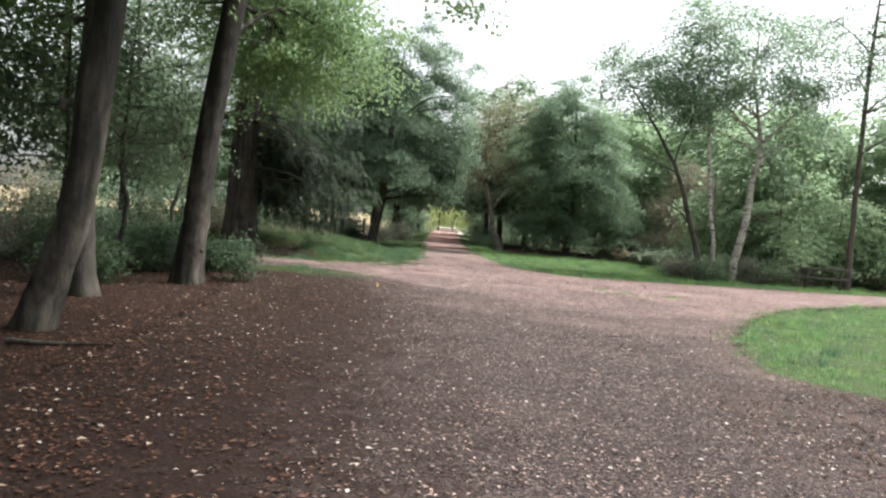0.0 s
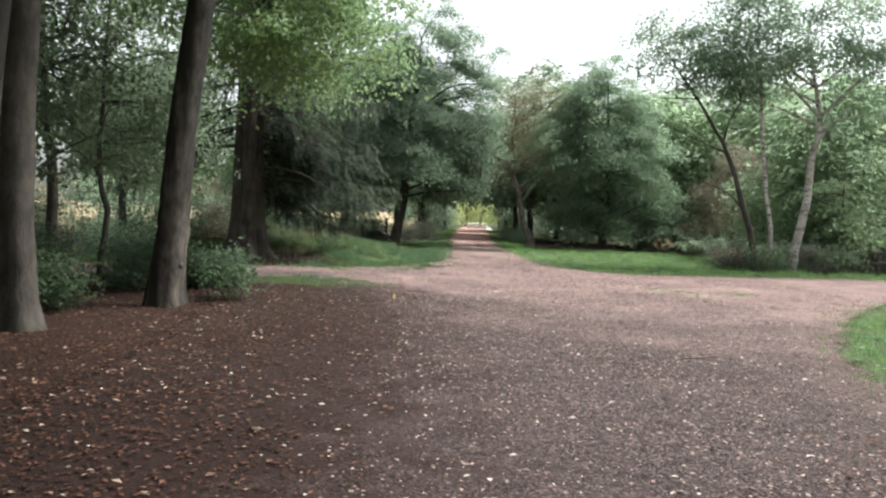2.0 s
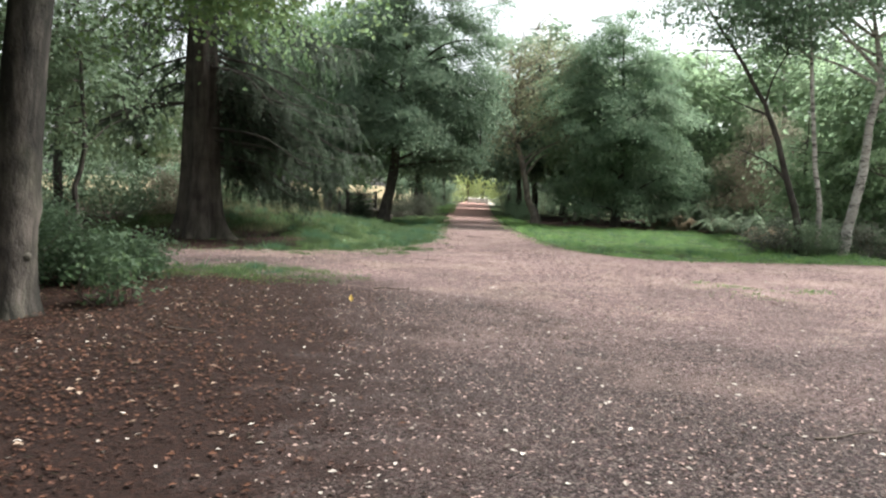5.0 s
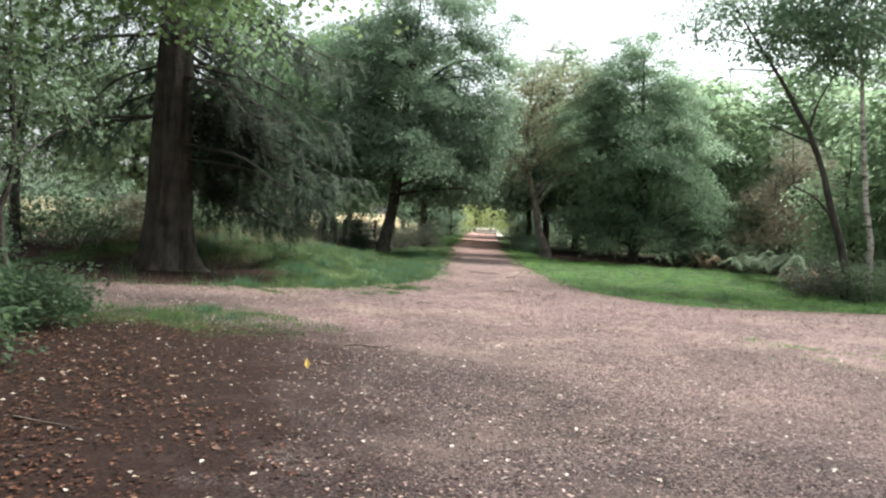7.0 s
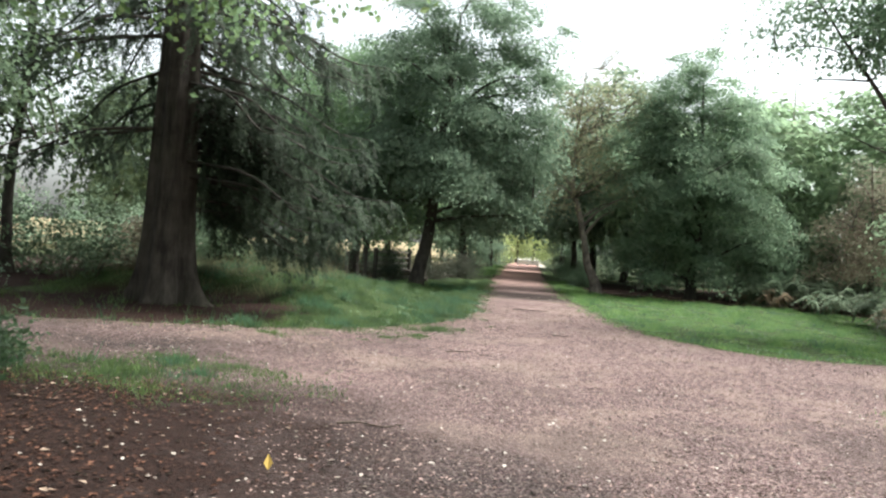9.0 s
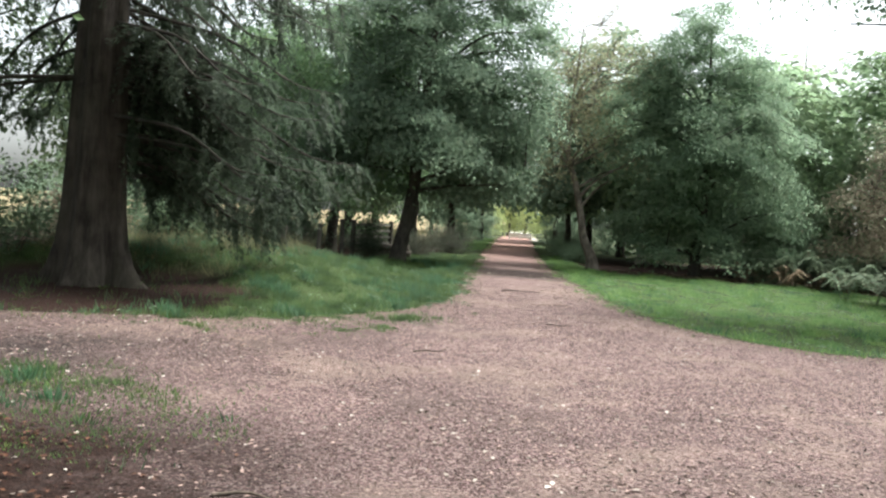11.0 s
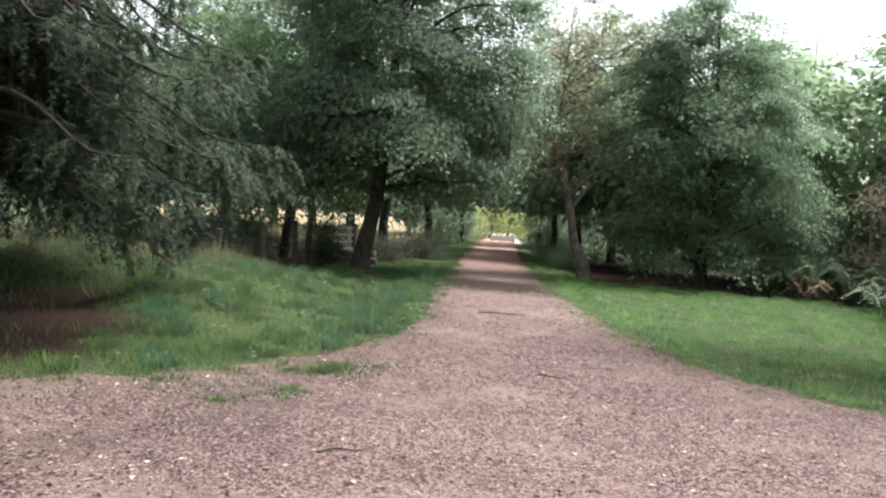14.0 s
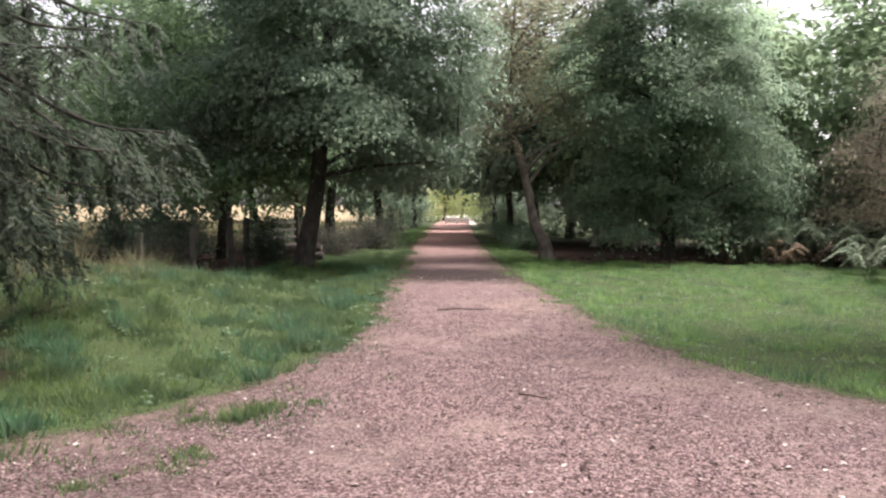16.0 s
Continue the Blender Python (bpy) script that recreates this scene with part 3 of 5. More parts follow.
def conifer(base):
    """A tall fir with a broad fluted trunk and dark, hanging boughs."""
    rng = np.random.default_rng(77)
    top = tagged(new("fir_tree"), "tall dark fir with a broad fluted trunk and drooping boughs", "tree")
    top.location = (base[0], base[1], ground_z(*base) - 0.05)
    z = np.array([0, 0.15, 0.35, 0.7, 1.2, 2, 3, 4.5, 6.5, 9, 12, 16, 20.0])
    r = np.array([0.7, 0.64, 0.58, 0.52, 0.475, 0.44, 0.41, 0.36, 0.29, 0.25, 0.2, 0.12, 0.03])
    sides = 40
    ang = np.linspace(0, 2 * np.pi, sides, endpoint=False)
    flute = 0.11 * np.cos(5 * ang + 0.4) + 0.07 * np.cos(8 * ang + 1.9) + 0.03 * np.cos(15 * ang)
    v = []
    for zz, rr in zip(z, r):
        root = math.exp(-zz / 0.35)
        q = rr * (1 + flute * (0.85 + 1.2 * root)) * (1 + 0.25 * root * np.maximum(0, np.cos(4 * ang + 1.0)))
        v.append(np.stack([q * np.cos(ang), q * np.sin(ang), np.full(sides, zz)], 1))
    i, j = np.meshgrid(np.arange(len(z) - 1), np.arange(sides), indexing="ij")
    f = np.stack([i * sides + j, i * sides + (j + 1) % sides, (i + 1) * sides + (j + 1) % sides, (i + 1) * sides + j], -1).reshape(-1, 4)
    part("trunk", mesh("trunk", np.concatenate(v), f, M_BARK_FIR, True), top)
    sl = []
    # clear trunk towards the path crossing; low skirts over the bank and to the far side
    boughs = [(zz, a, 1.0) for zz in np.arange(6.6, 12.5, 0.55) for a in rng.uniform(0, 2 * np.pi, 4)]
    boughs += [(zz, a, 1.0) for zz in np.arange(2.5, 6.7, 0.3) for a in rng.uniform(-0.65, 1.9, 3)]
    boughs += [(zz, a, 1.0) for zz in np.arange(3.4, 6.7, 0.6) for a in rng.uniform(2.3, 3.8, 2)]
    boughs += [(zz, a, 0.6) for zz in np.arange(3.0, 4.3, 0.16) for a in rng.uniform(-0.25, 0.6, 2)]
    boughs += [(zz, a, 0.7) for zz in np.arange(1.9, 2.9, 0.22) for a in rng.uniform(0.45, 1.5, 3)]
    boughs += [(zz, a, 1.0) for zz in np.arange(5.4, 6.7, 0.5) for a in rng.uniform(-2.0, -0.6, 2)]
    for zz, a, reach in boughs:
        low = zz < 6.7
        ln = reach * (rng.uniform(2.8, 4.4) if low else rng.uniform(2.4, 4.2)) * (1 - 0.035 * max(0, zz - 5))
        d = np.array([math.cos(a), math.sin(a), 0])
        sag = rng.uniform(0.22, 0.45) * ln * (0.75 if zz < 3.2 else 1)
        pts = curve_pts([d * 0.35 + [0, 0, zz], d * ln * 0.5 + [0, 0, zz + 0.1 - 0.35 * sag], d * ln * 0.8 + [0, 0, zz - 0.85 * sag], d * ln + [0, 0, zz - 0.95 * sag]], 11)
        part("bough", mesh("bough", *tube(pts, np.linspace(0.04, 0.008, 11), 5), M_BARK_DARK, True), top)
        side = np.array([-d[1], d[0], 0])
        for k in range(int(38 * ln / 3.5)):
            u = rng.uniform(0.1, 1)
            p = pts[min(10, int(u * 10.99))]
            s = rng.choice((-1, 1))
            hang = rng.uniform(0.1, 0.5) if k % 3 else rng.uniform(0.9, 2.2)
            tl = rng.uniform(0.5, 1.15) * (1.2 - 0.75 * u)
            td = side * s * rng.uniform(0.5, 1) + d * rng.uniform(0.3, 0.9) + [0, 0, -hang]
            td /= np.linalg.norm(td)
            m = 34
            w = rng.random((m, 1))
            cc = p + td * tl * w + [0, 0, -0.22] * w ** 2 + rng.normal(0, 0.018, (m, 3))
            # sprigs fan out on both sides of the branchlet, in the spray's plane
            across = np.cross(td, np.cross(td, [0, 0, 1.0]) + rng.normal(0, 0.15, 3))
            across = np.cross(td, across)
            across /= np.linalg.norm(across) + 1e-6
            fan = rng.choice((-1, 1), (m, 1)) * rng.uniform(0.2, 1.0, (m, 1))
            nd = td + across * fan + rng.normal(0, 0.16, (m, 3)) - [0, 0, 0.15]
            nd /= np.linalg.norm(nd, axis=1)[:, None]
            wd = np.cross(nd, np.cross(td, across) + rng.normal(0, 0.3, (m, 3)))
            wd /= np.linalg.norm(wd, axis=1)[:, None] + 1e-6
            L, W = nd * rng.uniform(0.07, 0.15, (m, 1)) * (1.15 - 0.6 * w), wd * 0.0125
            sl.append(np.stack([cc - L * 0.2, cc + L * 0.3 + W, cc + L, cc + L * 0.3 - W], 1).reshape(-1, 3))
    vv = np.concatenate(sl)
    part("crown", mesh("crown", vv, np.arange(len(vv)).reshape(-1, 4), M_NEEDLE), top)
    return top


def bush(name, label, x, y, blobs, leaf, clumps=50, per=90, size=(0.09, 0.05), spread=0.22, stems=14, seed=3, bark=None, category="bush", group=""):
    """A shrub: thin stems from the ground and leaf clumps."""
    rng = np.random.default_rng(seed)
    top = tagged(new(name), label, category, group)
    top.location = (x, y, ground_z(x, y) - 0.02)
    c = env_points(rng, blobs, clumps, 0.3)
    c[:, 2] = np.maximum(c[:, 2], 0.08)
    bag = Bag()
    for goal in c[rng.choice(len(c), min(stems, len(c)), replace=False)]:
        a = np.array([goal[0] * 0.45, goal[1] * 0.45, -0.03]) + rng.normal(0, 0.06, 3) * [1, 1, 0]
        bag.add(*tube(curve_pts([a, (a + goal) / 2 + rng.normal(0, 0.08, 3), goal], 6), np.linspace(0.016, 0.004, 6), 4))
    tagged(part("stemwork", bag.mesh("stemwork", bark or M_TWIG, True), top), kind="stuff")
    idx = np.repeat(np.arange(len(c)), per)
    pos = c[idx] + rng.standard_normal((len(idx), 3)) * spread * [1, 1, 0.7]
    pos[:, 2] = np.maximum(pos[:, 2], 0.02)
    part("foliage", mesh("foliage", *leaf_quads(rng, pos, *size, 0.7), leaf), top)
    return top


def fern(leaf, label, seed, x, y, size=1.0):
    """A clump of arching bracken: each frond a stalk with tapering pinnae on both sides."""
    rng = np.random.default_rng(seed)
    top = tagged(new("bracken"), label, "fern", "bracken under the trees")
    top.location = (x, y, ground_z(x, y) - 0.02)
    for k in range(9):
        a = rng.uniform(0, 2 * np.pi)
        d = np.array([math.cos(a), math.sin(a), 0])
        ln, h = rng.uniform(0.6, 1.05) * size, rng.uniform(0.5, 0.95) * size
        st = curve_pts([d * 0.05, d * ln * 0.45 + [0, 0, h], d * ln + [0, 0, h * rng.uniform(0.45, 0.85)]], 20)
        side = np.array([-d[1], d[0], 0])
        bag = Bag()
        for i in range(5, 20):
            w = 0.34 * size * (1 - (i - 5) / 16) * rng.uniform(0.8, 1.1)
            for s in (-1, 1):
                tip = st[i] + side * s * w + d * w * 0.35 + [0, 0, -0.25 * w + rng.normal(0, 0.02)]
                half = d * 0.04 * size
                low = st[i] + (tip - st[i]) * 0.4
                bag.add([st[i], low + half, tip, low - half], [[0, 1, 2, 3]])
        bag.add(*tube(st[::3], np.linspace(0.008, 0.002, len(st[::3])), 4))
        tagged(part("frond", bag.mesh("frond", leaf), top), kind="stuff")
    return top


build_ground()
build_path()

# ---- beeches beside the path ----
# Two high crown blobs hang out of view, added to shade the ground.
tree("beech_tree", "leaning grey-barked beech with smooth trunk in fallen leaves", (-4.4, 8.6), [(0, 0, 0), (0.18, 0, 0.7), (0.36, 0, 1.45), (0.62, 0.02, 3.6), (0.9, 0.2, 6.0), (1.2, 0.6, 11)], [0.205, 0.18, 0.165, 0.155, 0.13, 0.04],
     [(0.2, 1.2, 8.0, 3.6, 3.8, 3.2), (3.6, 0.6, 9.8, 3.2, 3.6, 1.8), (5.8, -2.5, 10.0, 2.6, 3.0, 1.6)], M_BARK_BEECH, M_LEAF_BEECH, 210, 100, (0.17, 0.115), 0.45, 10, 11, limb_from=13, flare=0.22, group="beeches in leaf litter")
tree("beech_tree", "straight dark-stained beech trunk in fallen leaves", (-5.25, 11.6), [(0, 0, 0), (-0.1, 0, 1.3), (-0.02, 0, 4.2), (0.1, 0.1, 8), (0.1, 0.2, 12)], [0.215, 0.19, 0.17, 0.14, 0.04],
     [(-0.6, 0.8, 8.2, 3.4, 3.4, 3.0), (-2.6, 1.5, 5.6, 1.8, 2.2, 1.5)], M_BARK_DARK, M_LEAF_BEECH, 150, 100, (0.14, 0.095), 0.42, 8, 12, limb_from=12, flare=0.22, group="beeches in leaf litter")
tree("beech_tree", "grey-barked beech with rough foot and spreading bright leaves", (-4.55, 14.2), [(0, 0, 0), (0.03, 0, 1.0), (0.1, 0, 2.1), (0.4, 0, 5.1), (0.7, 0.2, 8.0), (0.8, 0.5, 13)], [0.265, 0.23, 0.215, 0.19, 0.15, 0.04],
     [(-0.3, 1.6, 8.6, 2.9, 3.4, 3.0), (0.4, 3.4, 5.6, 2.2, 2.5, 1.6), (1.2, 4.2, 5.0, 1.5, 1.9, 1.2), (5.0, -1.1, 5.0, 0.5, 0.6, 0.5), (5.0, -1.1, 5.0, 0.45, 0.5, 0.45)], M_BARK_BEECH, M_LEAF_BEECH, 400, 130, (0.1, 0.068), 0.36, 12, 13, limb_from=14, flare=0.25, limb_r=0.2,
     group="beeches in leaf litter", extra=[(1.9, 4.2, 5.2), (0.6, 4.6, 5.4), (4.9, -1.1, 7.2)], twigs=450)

beech = bpy.data.objects["beech_tree"]
# unseen beech beside the start, added to darken the near ground
for x, y, turn in ((-4.2, 2.6, 120),):
    copy_thing(beech, pose(x, y, ground_z(x, y) - 0.04, 0, 0, turn))


def branch_stub(owner, at, way, ln, r):
    """A broken, healed-over branch stub on a trunk."""
    at, way = np.array(at, float), np.array(way, float)
    pts = [at - way * 0.05, at, at + way * ln * 0.6, at + way * ln, at + way * (ln + 0.004)]
    part("branch_stub", mesh("branch_stub", *tube(pts, [r * 1.7, r * 1.25, r, r * 0.8, 0.004], 9), M_BARK_BEECH, True), owner)


for ob in bpy.data.objects["beech_tree"], bpy.data.objects["beech_tree.002"]:
    branch_stub(ob, (0.2, -0.08, 0.66), (0.9, -0.3, 0.15), 0.09, 0.05)
    branch_stub(ob, (0.28, -0.1, 2.5), (0.85, -0.4, 0.3), 0.06, 0.045)
    branch_stub(ob, (0.32, -0.02, 3.4), (0.95, 0.1, 0.3), 0.1, 0.03)

# ---- dark wood behind the beeches ----
def wood(kind, spots, label, group, **kw):
    """One tree, then copies of it, turned and scaled."""
    first = None
    for k, (x, y, turn, s) in enumerate(spots):
        if first is None:
            first = tree(kind, label, (x, y), group=group, **kw)
            first.rotation_euler[2], first.scale = radians(turn), (s, s, s)
        else:
            ob = copy_thing(first, pose(x, y, ground_z(x, y) - 0.04, 0, 0, turn))
            ob.scale = (s, s, s)


# The last four stand out of view, added to block light from the left.
wood("woodland_tree", [(-9.6, 15.4, 0, 0.95), (-9.8, 20.6, 80, 1.05), (-11.3, 27.8, 250, 1.0), (-10.5, 9.5, 300, 1.0), (-8.2, 5.6, 40, 1.0), (-12.4, 5.0, 190, 1.1), (-8.6, 0.6, 100, 1.05), (-13.4, 12.0, 330, 1.1)],
     "slender dark-stemmed woodland tree with dense small leaves", "dark wood", trunk=[(0, 0, 0), (0.1, 0, 2), (-0.1, 0.1, 5), (0.1, 0.1, 10)], radii=[0.13, 0.11, 0.09, 0.02],
     blobs=[(0, 0, 6.6, 2.6, 2.6, 3.6), (0.8, -0.6, 3.6, 1.9, 1.8, 1.3), (-1.0, 0.8, 4.0, 1.8, 1.8, 1.4)], bark=M_BARK_DARK, leaf=M_LEAF_DARK, clumps=140, per=60, size=(0.14, 0.095), spread=0.42, limbs=9, seed=21)
wood("sapling", [(-7.3, 17.8, 0, 1.0), (-7.2, 15.0, 140, 0.9), (-8.9, 12.5, 60, 1.1), (-6.9, 20.4, 200, 0.9), (-11.5, 18, 20, 1.1)],
     "thin crooked sapling with airy leaves", "dark wood saplings", trunk=[(0, 0, 0), (0.12, 0.05, 1.2), (-0.08, 0.1, 2.6), (0.15, 0.1, 6.5)], radii=[0.06, 0.055, 0.045, 0.01],
     blobs=[(0, 0, 4.6, 1.6, 1.6, 2.0), (0.6, 0.2, 2.8, 1.2, 1.2, 0.9)], bark=M_BARK_DARK, leaf=M_LEAF_DARK, clumps=55, per=70, size=(0.12, 0.075), spread=0.34, limbs=6, seed=22, flare=0.2, twigs=40)

# ---- the fir and the oak ----
conifer((-6.72, 26.1))
tree("oak_tree", "dark oak with slanting trunk and broad low crown", (-3.5, 38.2), [(0, 0, 0), (0.12, 0, 0.9), (0.34, 0, 2.4), (0.45, 0.1, 4.2), (0.9, 0.2, 9.4)], [0.24, 0.215, 0.19, 0.16, 0.03],
     [(1.0, 0.2, 6.4, 3.5, 3.4, 3.7), (3.1, 0, 5.8, 1.9, 2.2, 2.4), (2.5, -0.2, 3.5, 1.8, 2.2, 1.3), (-1.4, -0.2, 4.2, 2.2, 2.4, 2.3), (0.6, -1.6, 3.5, 2.4, 1.8, 1.4), (1.5, 0.3, 8.8, 2.5, 2.2, 1.8)],
     M_BARK_DARK, M_LEAF_OAK, 420, 215, (0.118, 0.08), 0.33, 16, 31, twigs=120, limb_from=11, flare=0.28, shell=0.45)
tree("hornbeam_tree", "bright green hornbeam with layered leaves behind the fence", (-6.4, 41.4), [(0, 0, 0), (0.05, 0, 1.3), (0.2, 0, 3), (0.5, 0.1, 9.0)], [0.2, 0.17, 0.14, 0.02],
     [(0.4, -0.4, 5.4, 3.0, 2.8, 3.9), (-1.8, -0.6, 4.2, 2.2, 2.2, 2.4), (0.9, -2.6, 3.6, 1.9, 2.0, 1.9), (1.6, -1.6, 6.4, 1.8, 1.8, 2.4)], M_BARK_DARK, M_LEAF_HORN, 330, 130, (0.14, 0.09), 0.42, 12, 33, twigs=90, limb_from=9, flare=0.25, flat=0.25, shell=0.4)
tree("hornbeam_tree", "slim hornbeam at the edge of the straw field", (-9.4, 44.5), [(0, 0, 0), (-0.1, 0, 1.3), (-0.3, 0, 3), (0.1, 0.1, 9.0)], [0.17, 0.14, 0.12, 0.02],
     [(0, -0.4, 5.8, 2.9, 2.6, 3.6), (-1.4, -0.6, 3.8, 2.2, 2.0, 1.7)], M_BARK_DARK, M_LEAF_HORN, 190, 80, (0.22, 0.14), 0.44, 10, 34, twigs=60, limb_from=9, flare=0.25, flat=0.25)

# ---- trees that line the lane further on ----
wood("lane_tree", [(-4.3, 47.5, 0, 1.0), (-3.3, 56, 90, 1.0), (-4.0, 63, 200, 1.05), (-2.4, 70, 40, 0.95), (-3.9, 70, 300, 1.0), (-7.6, 49.6, 130, 1.0), (-12.2, 51.5, 10, 1.0),
                   (3.6, 52, 70, 1.0), (3.2, 61, 160, 1.0), (2.9, 71, 280, 1.0), (4.6, 78, 20, 1.0), (5.8, 57, 210, 1.05)],
     "dark-stemmed oak lining the lane with low leafy crown", "trees along the lane", trunk=[(0, 0, 0), (0.05, 0, 1.3), (0.1, 0.1, 3), (0.1, 0, 10.3)], radii=[0.2, 0.17, 0.15, 0.02],
     blobs=[(0, 0, 7.0, 3.1, 3.1, 4.2), (1.1, -0.9, 3.7, 2.4, 2.3, 1.2), (-1.0, 1.0, 3.7, 2.4, 2.3, 1.2)], bark=M_BARK_DARK, leaf=M_LEAF_OAK, clumps=175, per=38, size=(0.36, 0.235), spread=0.42, limbs=8, seed=41, twigs=40)

# ---- right of the lane: twisted birch, dense thicket tree, birch group ----
tree("twisted_birch", "twisted two-stemmed birch with sparse rusty leaves", (2.95, 42.0), [(0, 0, 0), (-0.1, 0, 0.6), (-0.4, 0, 1.3), (-0.7, 0.1, 2.9), (-1.1, 0.1, 4.5), (-0.8, 0.2, 8.6)], [0.2, 0.17, 0.14, 0.11, 0.08, 0.015],
     [(-0.9, -0.3, 6.6, 1.9, 1.7, 2.4), (-1.5, -0.4, 4.2, 1.3, 1.2, 1.2), (0.2, -0.3, 4.6, 1.0, 1.0, 1.2), (0.2, 0.3, 7.9, 1.8, 1.6, 1.5)], M_BARK_TWIST, M_LEAF_RUST, 135, 75, (0.095, 0.06), 0.4, 28, 51, flat=0.7, extra=[(0.35, -0.9, 4.8), (0.3, -0.6, 3.2), (-1.7, -0.9, 5.4), (-0.4, -1.0, 5.8), (-0.1, -1.1, 6.9), (-1.2, -1.2, 6.6), (-0.6, -1.1, 4.4), (-2.2, -0.2, 6.2), (-2.0, -0.3, 4.6), (-1.4, -0.4, 7.6), (0.1, -0.4, 7.2)], limb_r=0.5, twigs=135, limb_from=3)
tree("thicket_tree", "dense dark green broadleaf tree with foliage to the ground", (6.5, 42.0), [(0, 0, 0), (0.0, 0, 1.0), (0.1, 0, 3), (-0.1, 0, 8.6)], [0.2, 0.17, 0.14, 0.02],
     [(-0.4, 0.2, 6.0, 2.8, 2.8, 3.3), (-1.0, -0.2, 4.0, 2.1, 2.2, 2.5), (1.5, 0, 3.8, 2.2, 2.2, 2.4), (-1.2, -0.4, 1.6, 1.8, 1.6, 1.3), (1.5, -0.4, 1.6, 1.9, 1.6, 1.3), (-0.7, 0.3, 8.1, 1.4, 1.4, 1.3), (1.3, 0.2, 6.4, 1.6, 1.6, 1.5), (-1.6, 0, 6.2, 1.2, 1.3, 1.5)],
     M_BARK_DARK, M_LEAF_HOLLY, 420, 210, (0.115, 0.078), 0.32, 14, 52, shell=0.4, flat=0.38)
tree("dark_birch", "dark birch leaning out over the grass with bare lower limbs", (9.35, 28.9), [(0, 0, 0), (-0.1, 0, 0.9), (-0.55, 0, 2.3), (-1.0, 0, 3.6), (-1.9, 0, 5.2), (-3.4, 0, 7.4)], [0.12, 0.1, 0.085, 0.07, 0.05, 0.012],
     [(-2.8, 0, 6.7, 1.6, 1.4, 1.4), (-1.2, 0.3, 6.6, 1.6, 1.5, 1.4), (-3.4, 0.2, 7.9, 1.3, 1.0, 0.9), (-1.2, 0.2, 8.4, 1.6, 1.4, 1.2)], M_BARK_DARK, M_LEAF_BIRCH, 115, 80, (0.115, 0.075), 0.34, 13, 53, flare=0.25, extra=[(-2.4, 0, 4.4), (-1.9, -0.3, 2.9), (-3.3, 0, 5.6)], group="birch group")
tree("slender_birch", "slender pale birch stem with thin crown", (9.75, 28.6), [(0, 0, 0), (-0.02, 0, 1), (-0.25, 0, 2.6), (-0.5, 0, 4.7), (-0.8, 0.1, 9.0)], [0.085, 0.075, 0.065, 0.055, 0.012],
     [(-0.7, 0, 7.2, 1.5, 1.4, 2.0), (-1.2, 0, 9.4, 1.5, 1.3, 1.2)], M_BARK_BIRCH, M_LEAF_BIRCH, 75, 80, (0.115, 0.075), 0.34, 9, 54, flare=0.2, group="birch group")
tree("white_birch", "white-barked birch with black marks and crooked trunk", (10.45, 28.6), [(0, 0, 0), (0.05, 0, 0.8), (0.3, 0, 2.2), (0.42, 0, 3.7), (0.55, 0, 5.1), (0.0, 0.1, 7.6)], [0.15, 0.135, 0.12, 0.105, 0.09, 0.02],
     [(0.4, 0, 8.4, 2.3, 2.0, 2.5), (1.9, 0, 6.0, 1.6, 1.6, 1.7), (-1.4, 0, 7.0, 1.7, 1.4, 1.4), (2.6, 0.3, 8.4, 1.6, 1.5, 1.6), (-2.6, 0, 7.2, 1.0, 1.0, 0.8)], M_BARK_BIRCH, M_LEAF_BIRCH, 215, 80, (0.115, 0.075), 0.36, 20, 55, flare=0.25, extra=[(-2.9, 0, 6.7), (-1.6, 0, 5.6), (2.3, 0, 5.3), (1.2, 0, 9.0), (-0.9, 0, 9.2), (0.3, 0.2, 9.6)], limb_r=0.5, group="birch group")
tree("forked_tree", "thin forked tree with dark rough bark", (14.6, 28.5), [(0, 0, 0), (0.0, 0, 1.2), (0.05, 0, 4), (0.1, 0, 8.4), (0.3, 0, 12)], [0.12, 0.105, 0.09, 0.07, 0.015],
     [(0.3, 0, 9.2, 1.8, 1.8, 2.4), (1.4, 0.2, 6.2, 1.2, 1.2, 1.2)], M_BARK_GREY, M_LEAF_BIRCH, 90, 80, (0.1, 0.07), 0.38, 8, 56, flare=0.3, extra=[(-0.4, 0, 7.8), (-0.3, 0.1, 9.5)], limb_r=0.6)
tree("copper_beech", "young beech with reddish brown autumn leaves", (12.3, 40.6), [(0, 0, 0), (0.05, 0, 1.5), (-0.1, 0, 5.4)], [0.11, 0.09, 0.015],
     [(0, 0, 3.0, 2.0, 1.8, 2.0), (-0.6, -0.4, 1.4, 1.6, 1.4, 1.0), (0.3, 0, 4.6, 1.2, 1.2, 1.1)], M_BARK_GREY, M_LEAF_COPPER, 110, 90, (0.1, 0.06), 0.36, 8, 57)

